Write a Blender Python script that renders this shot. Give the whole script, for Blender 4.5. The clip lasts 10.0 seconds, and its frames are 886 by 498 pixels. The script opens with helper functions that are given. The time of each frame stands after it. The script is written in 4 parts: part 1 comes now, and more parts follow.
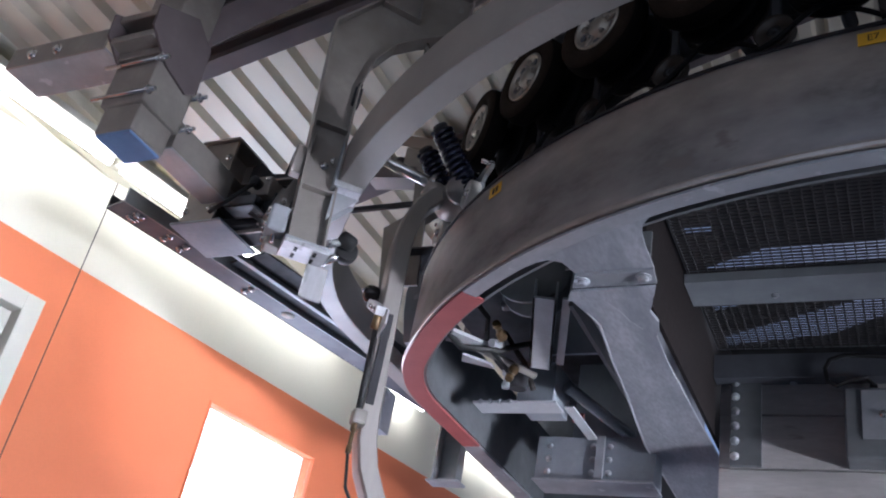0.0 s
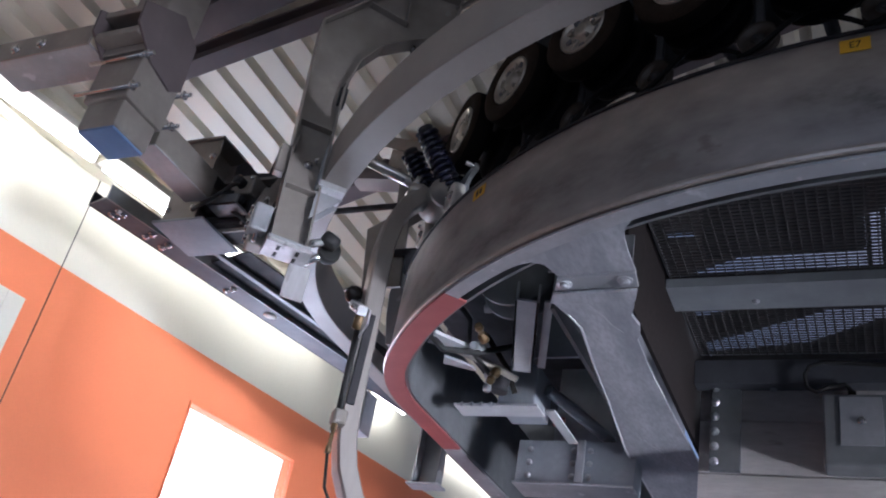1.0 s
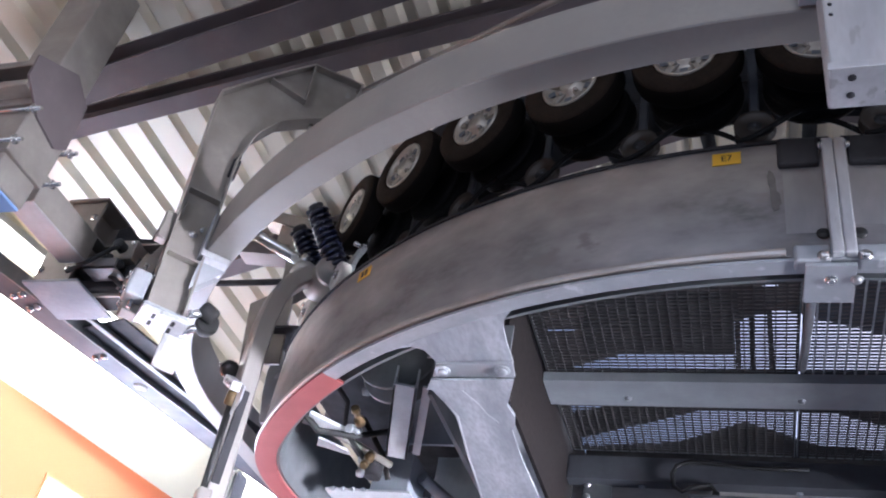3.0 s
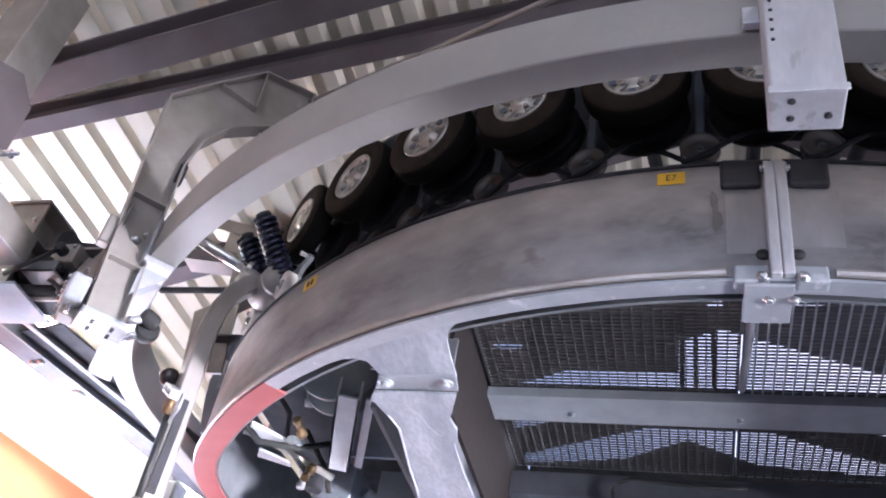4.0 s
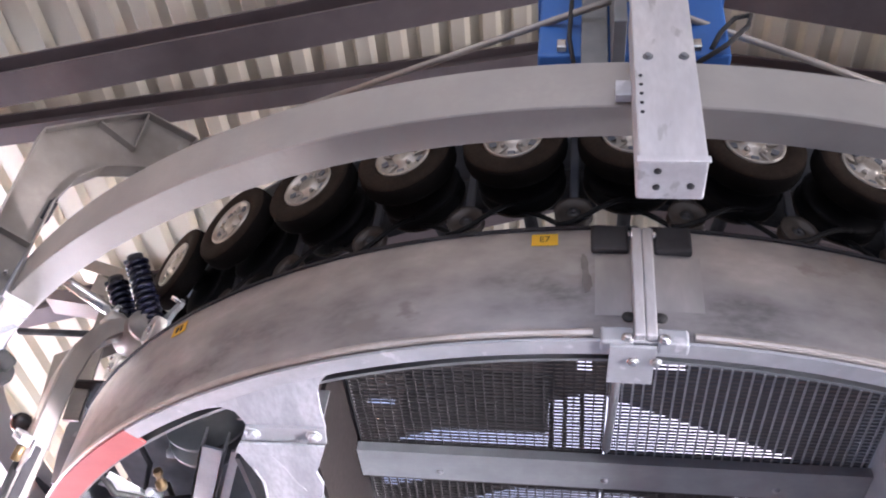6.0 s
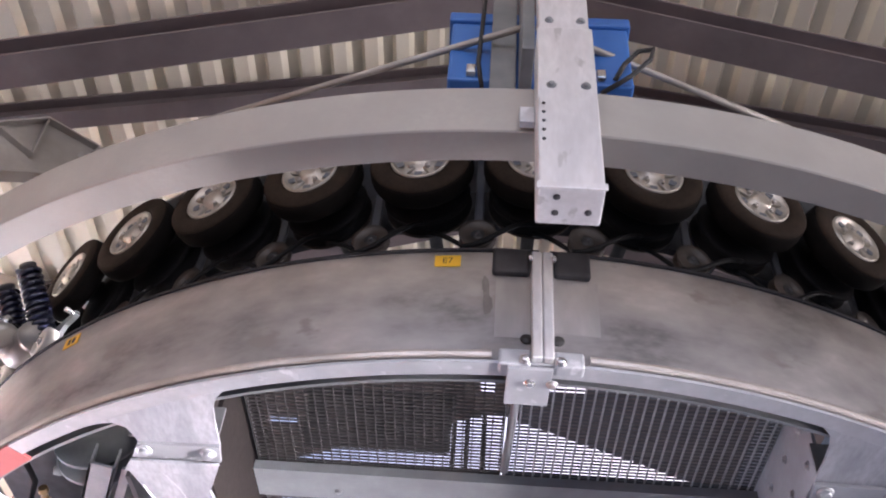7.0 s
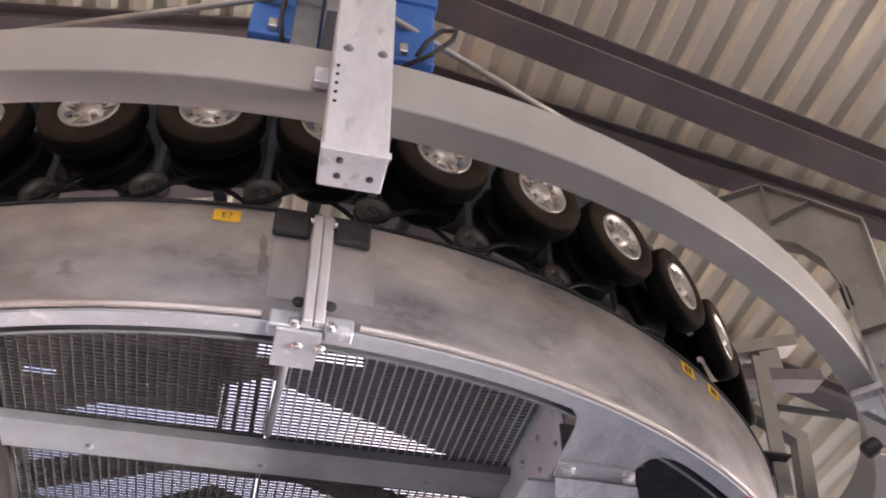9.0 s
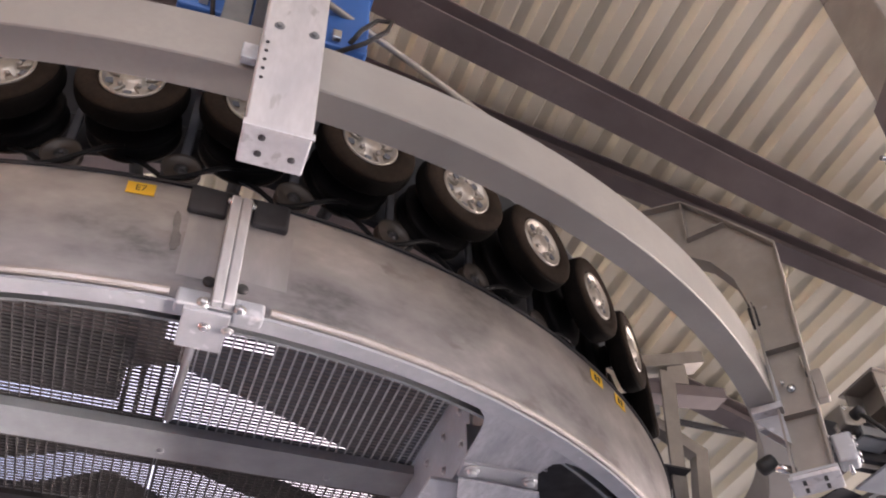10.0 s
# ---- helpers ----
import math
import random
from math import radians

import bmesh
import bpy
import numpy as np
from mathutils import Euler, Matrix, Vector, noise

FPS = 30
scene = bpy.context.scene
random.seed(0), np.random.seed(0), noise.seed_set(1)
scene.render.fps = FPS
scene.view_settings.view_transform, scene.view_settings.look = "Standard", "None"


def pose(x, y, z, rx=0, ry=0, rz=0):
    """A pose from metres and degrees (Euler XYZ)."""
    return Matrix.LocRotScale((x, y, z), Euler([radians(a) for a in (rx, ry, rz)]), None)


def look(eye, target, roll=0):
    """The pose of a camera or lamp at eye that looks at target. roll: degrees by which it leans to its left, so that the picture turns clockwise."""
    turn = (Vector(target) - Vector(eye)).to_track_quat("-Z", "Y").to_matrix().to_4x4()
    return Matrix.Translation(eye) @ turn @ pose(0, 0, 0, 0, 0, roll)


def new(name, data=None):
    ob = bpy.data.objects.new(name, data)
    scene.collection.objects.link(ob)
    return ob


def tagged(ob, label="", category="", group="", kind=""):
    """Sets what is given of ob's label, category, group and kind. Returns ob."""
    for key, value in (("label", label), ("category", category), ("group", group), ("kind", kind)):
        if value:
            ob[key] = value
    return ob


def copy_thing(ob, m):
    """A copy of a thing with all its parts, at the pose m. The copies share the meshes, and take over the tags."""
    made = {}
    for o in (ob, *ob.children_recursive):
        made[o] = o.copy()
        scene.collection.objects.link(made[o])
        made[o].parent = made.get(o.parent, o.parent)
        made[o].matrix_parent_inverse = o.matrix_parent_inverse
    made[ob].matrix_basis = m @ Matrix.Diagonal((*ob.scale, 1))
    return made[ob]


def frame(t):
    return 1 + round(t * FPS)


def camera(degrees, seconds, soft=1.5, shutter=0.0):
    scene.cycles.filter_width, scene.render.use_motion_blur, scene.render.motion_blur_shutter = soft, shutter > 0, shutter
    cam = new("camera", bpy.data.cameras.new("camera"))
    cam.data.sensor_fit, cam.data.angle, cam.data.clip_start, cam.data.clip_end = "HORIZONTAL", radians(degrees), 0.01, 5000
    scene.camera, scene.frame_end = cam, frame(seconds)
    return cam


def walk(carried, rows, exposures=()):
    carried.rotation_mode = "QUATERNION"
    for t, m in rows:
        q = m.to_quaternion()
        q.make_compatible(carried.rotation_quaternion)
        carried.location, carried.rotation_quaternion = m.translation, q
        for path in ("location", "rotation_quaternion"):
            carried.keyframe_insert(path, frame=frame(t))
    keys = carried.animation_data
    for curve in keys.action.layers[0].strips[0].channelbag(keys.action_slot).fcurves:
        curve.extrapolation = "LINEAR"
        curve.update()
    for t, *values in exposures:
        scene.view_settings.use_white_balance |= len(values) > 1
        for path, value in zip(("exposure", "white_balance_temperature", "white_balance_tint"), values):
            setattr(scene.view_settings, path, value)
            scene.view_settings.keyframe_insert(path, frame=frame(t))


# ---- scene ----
cam = camera(50.56, 10.0, soft=2.0)
PATH = [
    (0.0, pose(-0.282, -5.735, 1.600, 120.80, -10.06, 24.00)),
    (0.5, pose(-0.279, -5.726, 1.591, 120.50, -9.97, 23.76)),
    (1.0, pose(-0.276, -5.721, 1.585, 121.36, -10.29, 22.76)),
    (1.5, pose(-0.271, -5.721, 1.587, 123.52, -10.57, 20.93)),
    (2.0, pose(-0.262, -5.723, 1.588, 125.22, -10.57, 19.41)),
    (2.5, pose(-0.256, -5.717, 1.584, 126.47, -10.36, 17.46)),
    (3.0, pose(-0.243, -5.713, 1.582, 127.82, -9.69, 15.03)),
    (4.5, pose(-0.213, -5.685, 1.586, 129.95, -8.75, 9.98)),
    (5.0, pose(-0.214, -5.684, 1.586, 131.08, -7.92, 7.54)),
    (6.5, pose(-0.183, -5.692, 1.555, 134.84, -5.30, 2.51)),
    (7.0, pose(-0.165, -5.694, 1.559, 135.38, -3.82, -0.52)),
    (7.5, pose(-0.154, -5.677, 1.561, 135.03, -1.98, -3.00)),
    (8.0, pose(-0.136, -5.666, 1.560, 134.72, -0.57, -6.01)),
    (8.5, pose(-0.113, -5.660, 1.552, 134.38, 0.24, -9.56)),
    (9.0, pose(-0.098, -5.673, 1.547, 134.13, 0.65, -13.36)),
    (9.5, pose(-0.082, -5.658, 1.553, 134.15, 0.70, -16.31)),
    (10.0, pose(-0.074, -5.627, 1.547, 134.23, 0.99, -19.67)),
]
walk(cam, PATH, [(0.0, -0.82, 5350, 17), (1.0, -0.92, 5400, 18), (2.0, -0.33, 5400, 18), (3.0, 0.42, 5450, 19), (4.5, 0.97, 5600, 23), (6.5, 1.3, 6050, 25), (8.0, 1.35, 6400, 25), (10.0, 1.38, 6800, 26)])
# ---- light ----
world = bpy.data.worlds.new("sky")
scene.world = world
world.use_nodes = True
wn = world.node_tree.nodes
sky = wn.new("ShaderNodeTexSky")
sky.sky_type = "NISHITA"
sky.sun_disc = False
sky.sun_elevation, sky.sun_rotation = radians(40), radians(23)
world.node_tree.links.new(sky.outputs[0], wn["Background"].inputs[0])
wn["Background"].inputs[1].default_value = 0.115

sun_data = bpy.data.lights.new("sun", "SUN")
sun_data.energy, sun_data.angle, sun_data.color = 2.0, radians(6), (1.0, 0.96, 0.9)
sun = new("sun", sun_data)
sun.matrix_world = look((6, 14, 13), (0, 0, 0))


def area_lamp(x, y, z, target, w, h, watts, colour):
    data = bpy.data.lights.new("opening_light", "AREA")
    data.shape, data.size, data.size_y, data.energy, data.color = "RECTANGLE", w, h, watts, colour
    ob = new("opening_light", data)
    ob.matrix_world = look((x, y, z), target)
    return ob


# daylight stand-ins: an assumed unseen gateway and bay, then the west window
area_lamp(-0.6, -11.6, 4.05, (-0.6, -3, 5.2), 9.0, 1.7, 118, (1.0, 0.93, 0.84))
area_lamp(7.3, -3.0, 2.9, (-4, -2.5, 3.8), 7.0, 1.4, 98, (1.0, 0.92, 0.81))
area_lamp(-4.8, 0.0, 3.0, (-2.4, -2.6, 6.0), 1.15, 1.5, 62, (0.84, 0.92, 1.0))
# added fill from the east side, narrowed to brighten the west wall
wall_fill = area_lamp(7.3, -4.2, 0.7, (-5.1, -1.1, 3.9), 3.6, 0.5, 68, (1.0, 0.95, 0.88))
wall_fill.data.spread = radians(22)
# added fill out of view, between the east wall and the roof's edge, to brighten the sheeting
roof_fill = area_lamp(6.6, -3.0, 4.4, (-3.0, -3.0, 6.3), 7.0, 0.35, 36, (1.0, 0.96, 0.9))
roof_fill.data.spread = radians(60)


# ---- materials ----
def material(name, base, rough=0.5, metal=0.0, second=None, fine=(60, 0.12), large=(4, 0.25), bump=0.15, stretch=(1, 1, 1), wear=None):
    """Two noises vary the colour and the gloss; a third gives relief. wear: colour, share of a third tone in blotches."""
    m = bpy.data.materials.new(name)
    m.use_nodes = True
    n, l = m.node_tree.nodes, m.node_tree.links
    b = n["Principled BSDF"]
    co = n.new("ShaderNodeTexCoord")
    mp = n.new("ShaderNodeMapping")
    mp.inputs["Scale"].default_value = stretch
    l.new(co.outputs["Object"], mp.inputs[0])

    def cloud(scale, detail=5):
        t = n.new("ShaderNodeTexNoise")
        t.inputs["Scale"].default_value, t.inputs["Detail"].default_value = scale, detail
        l.new(mp.outputs[0], t.inputs["Vector"])
        return t.outputs["Fac"]

    def ramp(source, low, high):
        r = n.new("ShaderNodeMapRange")
        r.inputs["From Min"].default_value, r.inputs["From Max"].default_value = low, high
        l.new(source, r.inputs["Value"])
        return r.outputs[0]

    def mix(fac, a, c):
        x = n.new("ShaderNodeMix")
        x.data_type = "RGBA"
        for value, socket in ((fac, x.inputs["Factor"]), (a, x.inputs["A"]), (c, x.inputs["B"])):
            if isinstance(value, bpy.types.NodeSocket):
                l.new(value, socket)
            else:
                socket.default_value = value
        return x.outputs["Result"]

    rgb = (*base, 1)
    other = (*(second or [c * 0.6 for c in base]), 1)
    big, small = cloud(large[0], 6), cloud(fine[0], 3)
    dark = tuple(c * (1 - fine[1] * 2) for c in base) + (1,)
    c1 = mix(ramp(big, 0.5 - large[1], 0.5 + large[1]), rgb, other)
    c2 = mix(ramp(small, 0.35, 0.75), c1, mix(0.5, c1, dark))
    if wear:
        c2 = mix(ramp(cloud(wear[2], 8), 1 - wear[1], 1.05 - wear[1]), c2, (*wear[0], 1))
    l.new(c2, b.inputs["Base Color"])
    rr = n.new("ShaderNodeMapRange")
    rr.inputs["To Min"].default_value, rr.inputs["To Max"].default_value = max(0.05, rough - 0.13), min(1, rough + 0.13)
    l.new(big, rr.inputs["Value"])
    l.new(rr.outputs[0], b.inputs["Roughness"])
    b.inputs["Metallic"].default_value = metal
    if bump:
        bp = n.new("ShaderNodeBump")
        bp.inputs["Strength"].default_value, bp.inputs["Distance"].default_value = bump, 0.004
        l.new(small, bp.inputs["Height"])
        l.new(bp.outputs[0], b.inputs["Normal"])
    return m


def glow(name, colour, power):
    m = bpy.data.materials.new(name)
    m.use_nodes = True
    b = m.node_tree.nodes["Principled BSDF"]
    b.inputs["Base Color"].default_value = (0.8, 0.8, 0.8, 1)
    b.inputs["Emission Color"].default_value = (*colour, 1)
    b.inputs["Emission Strength"].default_value = power
    return m


BARE = material("worn_bare_steel", (0.55, 0.525, 0.52), 0.42, 0.7, (0.17, 0.16, 0.162), (22, 0.16), (2.4, 0.2), 0.12, (1, 1, 1.9), ((0.3, 0.275, 0.265), 0.38, 3.4))
SCUFF = material("dark_scuffed_steel", (0.13, 0.12, 0.115), 0.6, 0.3, (0.22, 0.2, 0.19), (40, 0.2), (14, 0.25), 0.1)
ALU = material("worn_aluminium", (0.52, 0.49, 0.455), 0.4, 0.55, (0.36, 0.335, 0.31), (28, 0.14), (5, 0.2), 0.08, (1, 1, 0.35), ((0.62, 0.59, 0.56), 0.25, 9))
IDLER = material("brown_worn_idler", (0.036, 0.027, 0.021), 0.55, 0.0, (0.022, 0.017, 0.014), (50, 0.14), (9, 0.2), 0.08)
KNOB = material("black_polished_knob", (0.02, 0.016, 0.016), 0.12, 0.0, (0.03, 0.025, 0.025), (50, 0.1), (9, 0.2), 0.02)
RIM_WORN = material("worn_rim_steel", (0.62, 0.58, 0.55), 0.42, 0.7, (0.4, 0.36, 0.33), (40, 0.14), (5, 0.22), 0.1, (1, 1, 1), ((0.3, 0.25, 0.22), 0.3, 7))
ZINC_RUN = material("zinc_run_plate", (0.32, 0.338, 0.375), 0.52, 0.3, (0.52, 0.54, 0.58), (30, 0.14), (3.4, 0.16), 0.12, (2.2, 0.7, 1))
GALV = material("galvanised_steel", (0.5, 0.52, 0.55), 0.5, 0.55, (0.4, 0.42, 0.45), (35, 0.1), (6, 0.16), 0.08, (1, 1, 1), ((0.62, 0.63, 0.66), 0.36, 9))
GALV_DARK = material("dull_galvanised_steel", (0.27, 0.285, 0.3), 0.5, 0.5, (0.18, 0.19, 0.2), (30, 0.12), (5, 0.2), 0.1)
WHITE_GALV = material("bright_zinc_plate", (0.74, 0.74, 0.76), 0.42, 0.5, (0.54, 0.54, 0.56), (55, 0.16), (9, 0.2), 0.14, (1, 1, 0.3), ((0.45, 0.45, 0.46), 0.38, 16))
PAINT = material("grey_rail_paint", (0.385, 0.368, 0.34), 0.48, 0.15, (0.28, 0.268, 0.25), (45, 0.08), (2.8, 0.26), 0.06, (1, 1, 1), ((0.3, 0.28, 0.255), 0.3, 6))
BROWN = material("brown_primed_steel", (0.18, 0.152, 0.155), 0.5, 0.15, (0.12, 0.1, 0.104), (30, 0.1), (3, 0.2), 0.08)
MILL = material("mill_scale_steel", (0.38, 0.352, 0.322), 0.45, 0.4, (0.26, 0.238, 0.216), (35, 0.12), (5, 0.2), 0.1, (1, 1, 1), ((0.36, 0.35, 0.34), 0.3, 8))
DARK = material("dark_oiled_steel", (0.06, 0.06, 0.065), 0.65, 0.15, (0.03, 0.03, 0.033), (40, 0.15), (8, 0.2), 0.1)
SIDEWALL = material("dusty_tyre_sidewall", (0.017, 0.0125, 0.0095), 0.85, 0.0, (0.03, 0.021, 0.016), (70, 0.15), (9, 0.2), 0.2)
# tread and belt blacks are lowered further, putting the tyres' shade into them
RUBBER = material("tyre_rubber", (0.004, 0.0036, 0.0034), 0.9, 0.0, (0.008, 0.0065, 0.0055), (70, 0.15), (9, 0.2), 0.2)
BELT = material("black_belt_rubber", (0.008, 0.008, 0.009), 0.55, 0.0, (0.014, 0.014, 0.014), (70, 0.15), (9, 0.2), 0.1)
HUBM = material("aluminium_hub", (0.42, 0.39, 0.35), 0.45, 0.7, (0.27, 0.245, 0.21), (60, 0.15), (10, 0.25), 0.1)
CHROME = material("bright_zinc_bolt", (0.75, 0.75, 0.76), 0.25, 0.95, (0.6, 0.6, 0.6), (60, 0.1), (10, 0.2), 0.03)
SPRING = material("blue_black_spring_paint", (0.008, 0.01, 0.03), 0.26, 0.2, (0.006, 0.007, 0.016), (50, 0.1), (8, 0.2), 0.05)
PLASTIC = material("off_white_roller_plastic", (0.7, 0.68, 0.63), 0.45, 0.0, (0.55, 0.52, 0.46), (50, 0.1), (9, 0.2), 0.05)
BLUE = material("blue_machine_paint", (0.035, 0.15, 0.46), 0.42, 0.0, (0.028, 0.11, 0.36), (40, 0.08), (4, 0.25), 0.04)
BLUE_FADED = material("faded_blue_paint", (0.17, 0.28, 0.5), 0.55, 0.0, (0.13, 0.22, 0.42), (40, 0.1), (6, 0.2), 0.06)
STEEL = material("blue_grey_steel", (0.12, 0.128, 0.145), 0.55, 0.2, (0.08, 0.085, 0.1), (35, 0.12), (6, 0.2), 0.08)
BEAM = material("weathered_zinc_beam", (0.34, 0.365, 0.39), 0.6, 0.1, (0.25, 0.27, 0.29), (35, 0.1), (5, 0.2), 0.08)
# left girder web: its shade is put into this near-black colour
SHADED_WEB = material("blackened_paint", (0.02, 0.017, 0.017), 0.8, 0.0, (0.032, 0.027, 0.026), (35, 0.15), (4, 0.2), 0.1)
GRATE = material("dull_brown_grating", (0.085, 0.08, 0.08), 0.6, 0.2, (0.055, 0.052, 0.052), (35, 0.12), (6, 0.2), 0.08)
SHEET = material("blue_grey_sheet", (0.37, 0.405, 0.45), 0.6, 0.1, (0.28, 0.31, 0.35), (35, 0.12), (5, 0.2), 0.08)
BEAM_PALE = material("pale_zinc_channel", (0.62, 0.64, 0.66), 0.6, 0.1, (0.5, 0.52, 0.54), (40, 0.12), (6, 0.2), 0.08)
GROUND = material("ground_bare_steel", (0.52, 0.5, 0.5), 0.42, 0.7, (0.3, 0.285, 0.285), (26, 0.14), (7, 0.2), 0.1, (1, 1, 0.4), ((0.3, 0.28, 0.28), 0.3, 9))
RED = material("dull_red_paint", (0.42, 0.115, 0.11), 0.45, 0.0, (0.32, 0.085, 0.085), (40, 0.1), (4, 0.25), 0.06)
YELLOW = material("yellow_label", (0.85, 0.52, 0.02), 0.5, 0.0, (0.78, 0.46, 0.02), (30, 0.04), (12, 0.3), 0.0)
BLACK = material("black_print", (0.015, 0.015, 0.015), 0.6, 0.0, (0.02, 0.02, 0.02), (30, 0.05), (8, 0.3), 0.0)
DECK = material("zinc_roof_sheet", (0.88, 0.83, 0.7), 0.4, 0.25, (0.72, 0.67, 0.54), (20, 0.06), (1.6, 0.25), 0.05, (1, 0.35, 1), ((0.4, 0.36, 0.3), 0.24, 3))
ORANGE = material("orange_wall_paint", (0.85, 0.25, 0.105), 0.7, 0.0, (0.81, 0.22, 0.09), (50, 0.04), (1.2, 0.3), 0.08)
CREAM = material("cream_wall_paint", (0.82, 0.79, 0.66), 0.7, 0.0, (0.77, 0.74, 0.61), (50, 0.04), (1.2, 0.3), 0.08)
FRAMEW = material("white_door_paint", (0.72, 0.7, 0.62), 0.5, 0.0, (0.66, 0.63, 0.55), (50, 0.04), (2, 0.3), 0.04)
CONCRETE = material("concrete", (0.17, 0.182, 0.205), 0.85, 0.0, (0.125, 0.135, 0.155), (30, 0.12), (1.2, 0.25), 0.2)
PANEL = material("grey_cement_panel", (0.56, 0.54, 0.53), 0.8, 0.0, (0.4, 0.38, 0.37), (30, 0.16), (4, 0.2), 0.2, (0.6, 1, 3), ((0.34, 0.31, 0.3), 0.36, 5))
BRASS = material("brass_fitting", (0.22, 0.155, 0.08), 0.4, 0.8, (0.13, 0.09, 0.05), (60, 0.1), (9, 0.2), 0.05)
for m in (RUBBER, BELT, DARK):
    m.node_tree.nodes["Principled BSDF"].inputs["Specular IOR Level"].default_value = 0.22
for m in (RUBBER, BELT, SIDEWALL, SHADED_WEB):
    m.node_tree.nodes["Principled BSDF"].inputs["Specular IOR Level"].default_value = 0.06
TUBE_ON = glow("lit_tube", (1.0, 0.94, 0.8), 29.0)
GLASS = bpy.data.materials.new("window_glass")
GLASS.use_nodes = True
GLASS.node_tree.nodes["Principled BSDF"].inputs["Transmission Weight"].default_value = 1
GLASS.node_tree.nodes["Principled BSDF"].inputs["Roughness"].default_value = 0.02


# ---- builders ----
def part(name, bm, mat, parent=None, label=""):
    me = bpy.data.meshes.new(name)
    bm.to_mesh(me)
    bm.free()
    me.materials.append(mat)
    ob = new(name, me)
    if parent:
        ob.parent = parent
    if label:
        ob["label"] = label
    return ob


def thing(name, label, category, group="", kind=""):
    return tagged(new(name), label, category, group, kind)


def basis(a):
    """Local frame on the ring at angle a (degrees): x outward, y along the ring, z up."""
    return Matrix.Rotation(radians(a), 4, "Z")


def box(bm, x0, x1, y0, y1, z0, z1, m=None, bevel=0.0):
    co = [Vector((x, y, z)) for z in (z0, z1) for y in (y0, y1) for x in (x0, x1)]
    v = [bm.verts.new(m @ c if m else c) for c in co]
    faces = [bm.faces.new([v[i] for i in f]) for f in ((0, 2, 3, 1), (4, 5, 7, 6), (0, 1, 5, 4), (2, 6, 7, 3), (0, 4, 6, 2), (1, 3, 7, 5))]
    if bevel:
        edges = list({e for f in faces for e in f.edges})
        bmesh.ops.bevel(bm, geom=edges, offset=bevel, segments=2, affect="EDGES", profile=0.5)
    return bm


def boxes(*items, m=None, bevel=0.0):
    bm = bmesh.new()
    for it in items:
        box(bm, *it, m=m, bevel=bevel)
    return bm


def lathe(profile, n=32, m=None, bm=None, closed=False):
    """Turn (radius, height) points round local z."""
    bm = bm or bmesh.new()
    rings = []
    for r, z in profile:
        rings.append([bm.verts.new((m or Matrix()) @ Vector((r * math.cos(t), r * math.sin(t), z))) for t in (2 * math.pi * k / n for k in range(n))])
    pairs = list(zip(rings, rings[1:])) + ([(rings[-1], rings[0])] if closed else [])
    for a, b in pairs:
        for k in range(n):
            f = bm.faces.new((a[k], a[(k + 1) % n], b[(k + 1) % n], b[k]))
            f.smooth = True
    if not closed:
        for ring, flip in ((rings[0], True), (rings[-1], False)):
            if profile[0 if flip else -1][0] > 1e-6:
                bm.faces.new(ring[::-1] if flip else ring)
    return bm


def tube(points, r, n=12, bm=None):
    """A round bar along a line of points."""
    bm = bm or bmesh.new()
    pts = [Vector(p) for p in points]
    rings, side = [], None
    for i, p in enumerate(pts):
        d = (pts[min(i + 1, len(pts) - 1)] - pts[max(i - 1, 0)]).normalized()
        if side is None:
            side = d.orthogonal().normalized()
        side = (side - d * side.dot(d)).normalized()
        up = d.cross(side)
        rings.append([bm.verts.new(p + r * (side * math.cos(t) + up * math.sin(t))) for t in (2 * math.pi * k / n for k in range(n))])
    for a, b in zip(rings, rings[1:]):
        for k in range(n):
            f = bm.faces.new((a[k], a[(k + 1) % n], b[(k + 1) % n], b[k]))
            f.smooth = True
    bm.faces.new(rings[0][::-1])
    bm.faces.new(rings[-1])
    return bm


def extrude_poly(pts, m, thick, bm=None):
    """A flat plate: outline in the local xy plane, thickness along local z, placed by m."""
    bm = bm or bmesh.new()
    lo = [bm.verts.new(m @ Vector((x, y, 0))) for x, y in pts]
    hi = [bm.verts.new(m @ Vector((x, y, thick))) for x, y in pts]
    bm.faces.new(lo[::-1])
    bm.faces.new(hi)
    for k in range(len(pts)):
        j = (k + 1) % len(pts)
        bm.faces.new((lo[k], lo[j], hi[j], hi[k]))
    bmesh.ops.recalc_face_normals(bm, faces=bm.faces[:])
    return bm


def stations(a0, a1, step=1.0):
    n = max(1, round(abs(a1 - a0) / step))
    return [("arc", a0 + (a1 - a0) * k / n) for k in range(n + 1)]


R_TURN, R_EASE, BEND, X_RUN = 3.19, 1.03, 55, 2.8
Y_RUN = -(R_TURN - R_EASE) * math.cos(radians(BEND))


def run(side, y0, y1, n=9):
    return [(side, y0 + (y1 - y0) * k / (n - 1)) for k in range(n)]


def u_stations(y_end=4.0):
    """The whole turn: straight, a tighter bend, the wide bend, and back."""
    return run("left", y_end, Y_RUN)[:-1] + stations(-180, 0) + run("right", Y_RUN, y_end)[1:]


def at_station(st, r, z):
    k, v = st
    off = r - R_TURN
    if k == "left":
        return Vector((-X_RUN - off, v, z))
    if k == "right":
        return Vector((X_RUN + off, v, z))
    c, s = math.cos(radians(v)), math.sin(radians(v))
    if abs(v + 90) <= BEND:
        return Vector((r * c, r * s, z))
    edge = radians(-90 + math.copysign(BEND, v + 90))
    d = R_TURN - R_EASE
    return Vector((d * math.cos(edge) + (R_EASE + off) * c, d * math.sin(edge) + (R_EASE + off) * s, z))


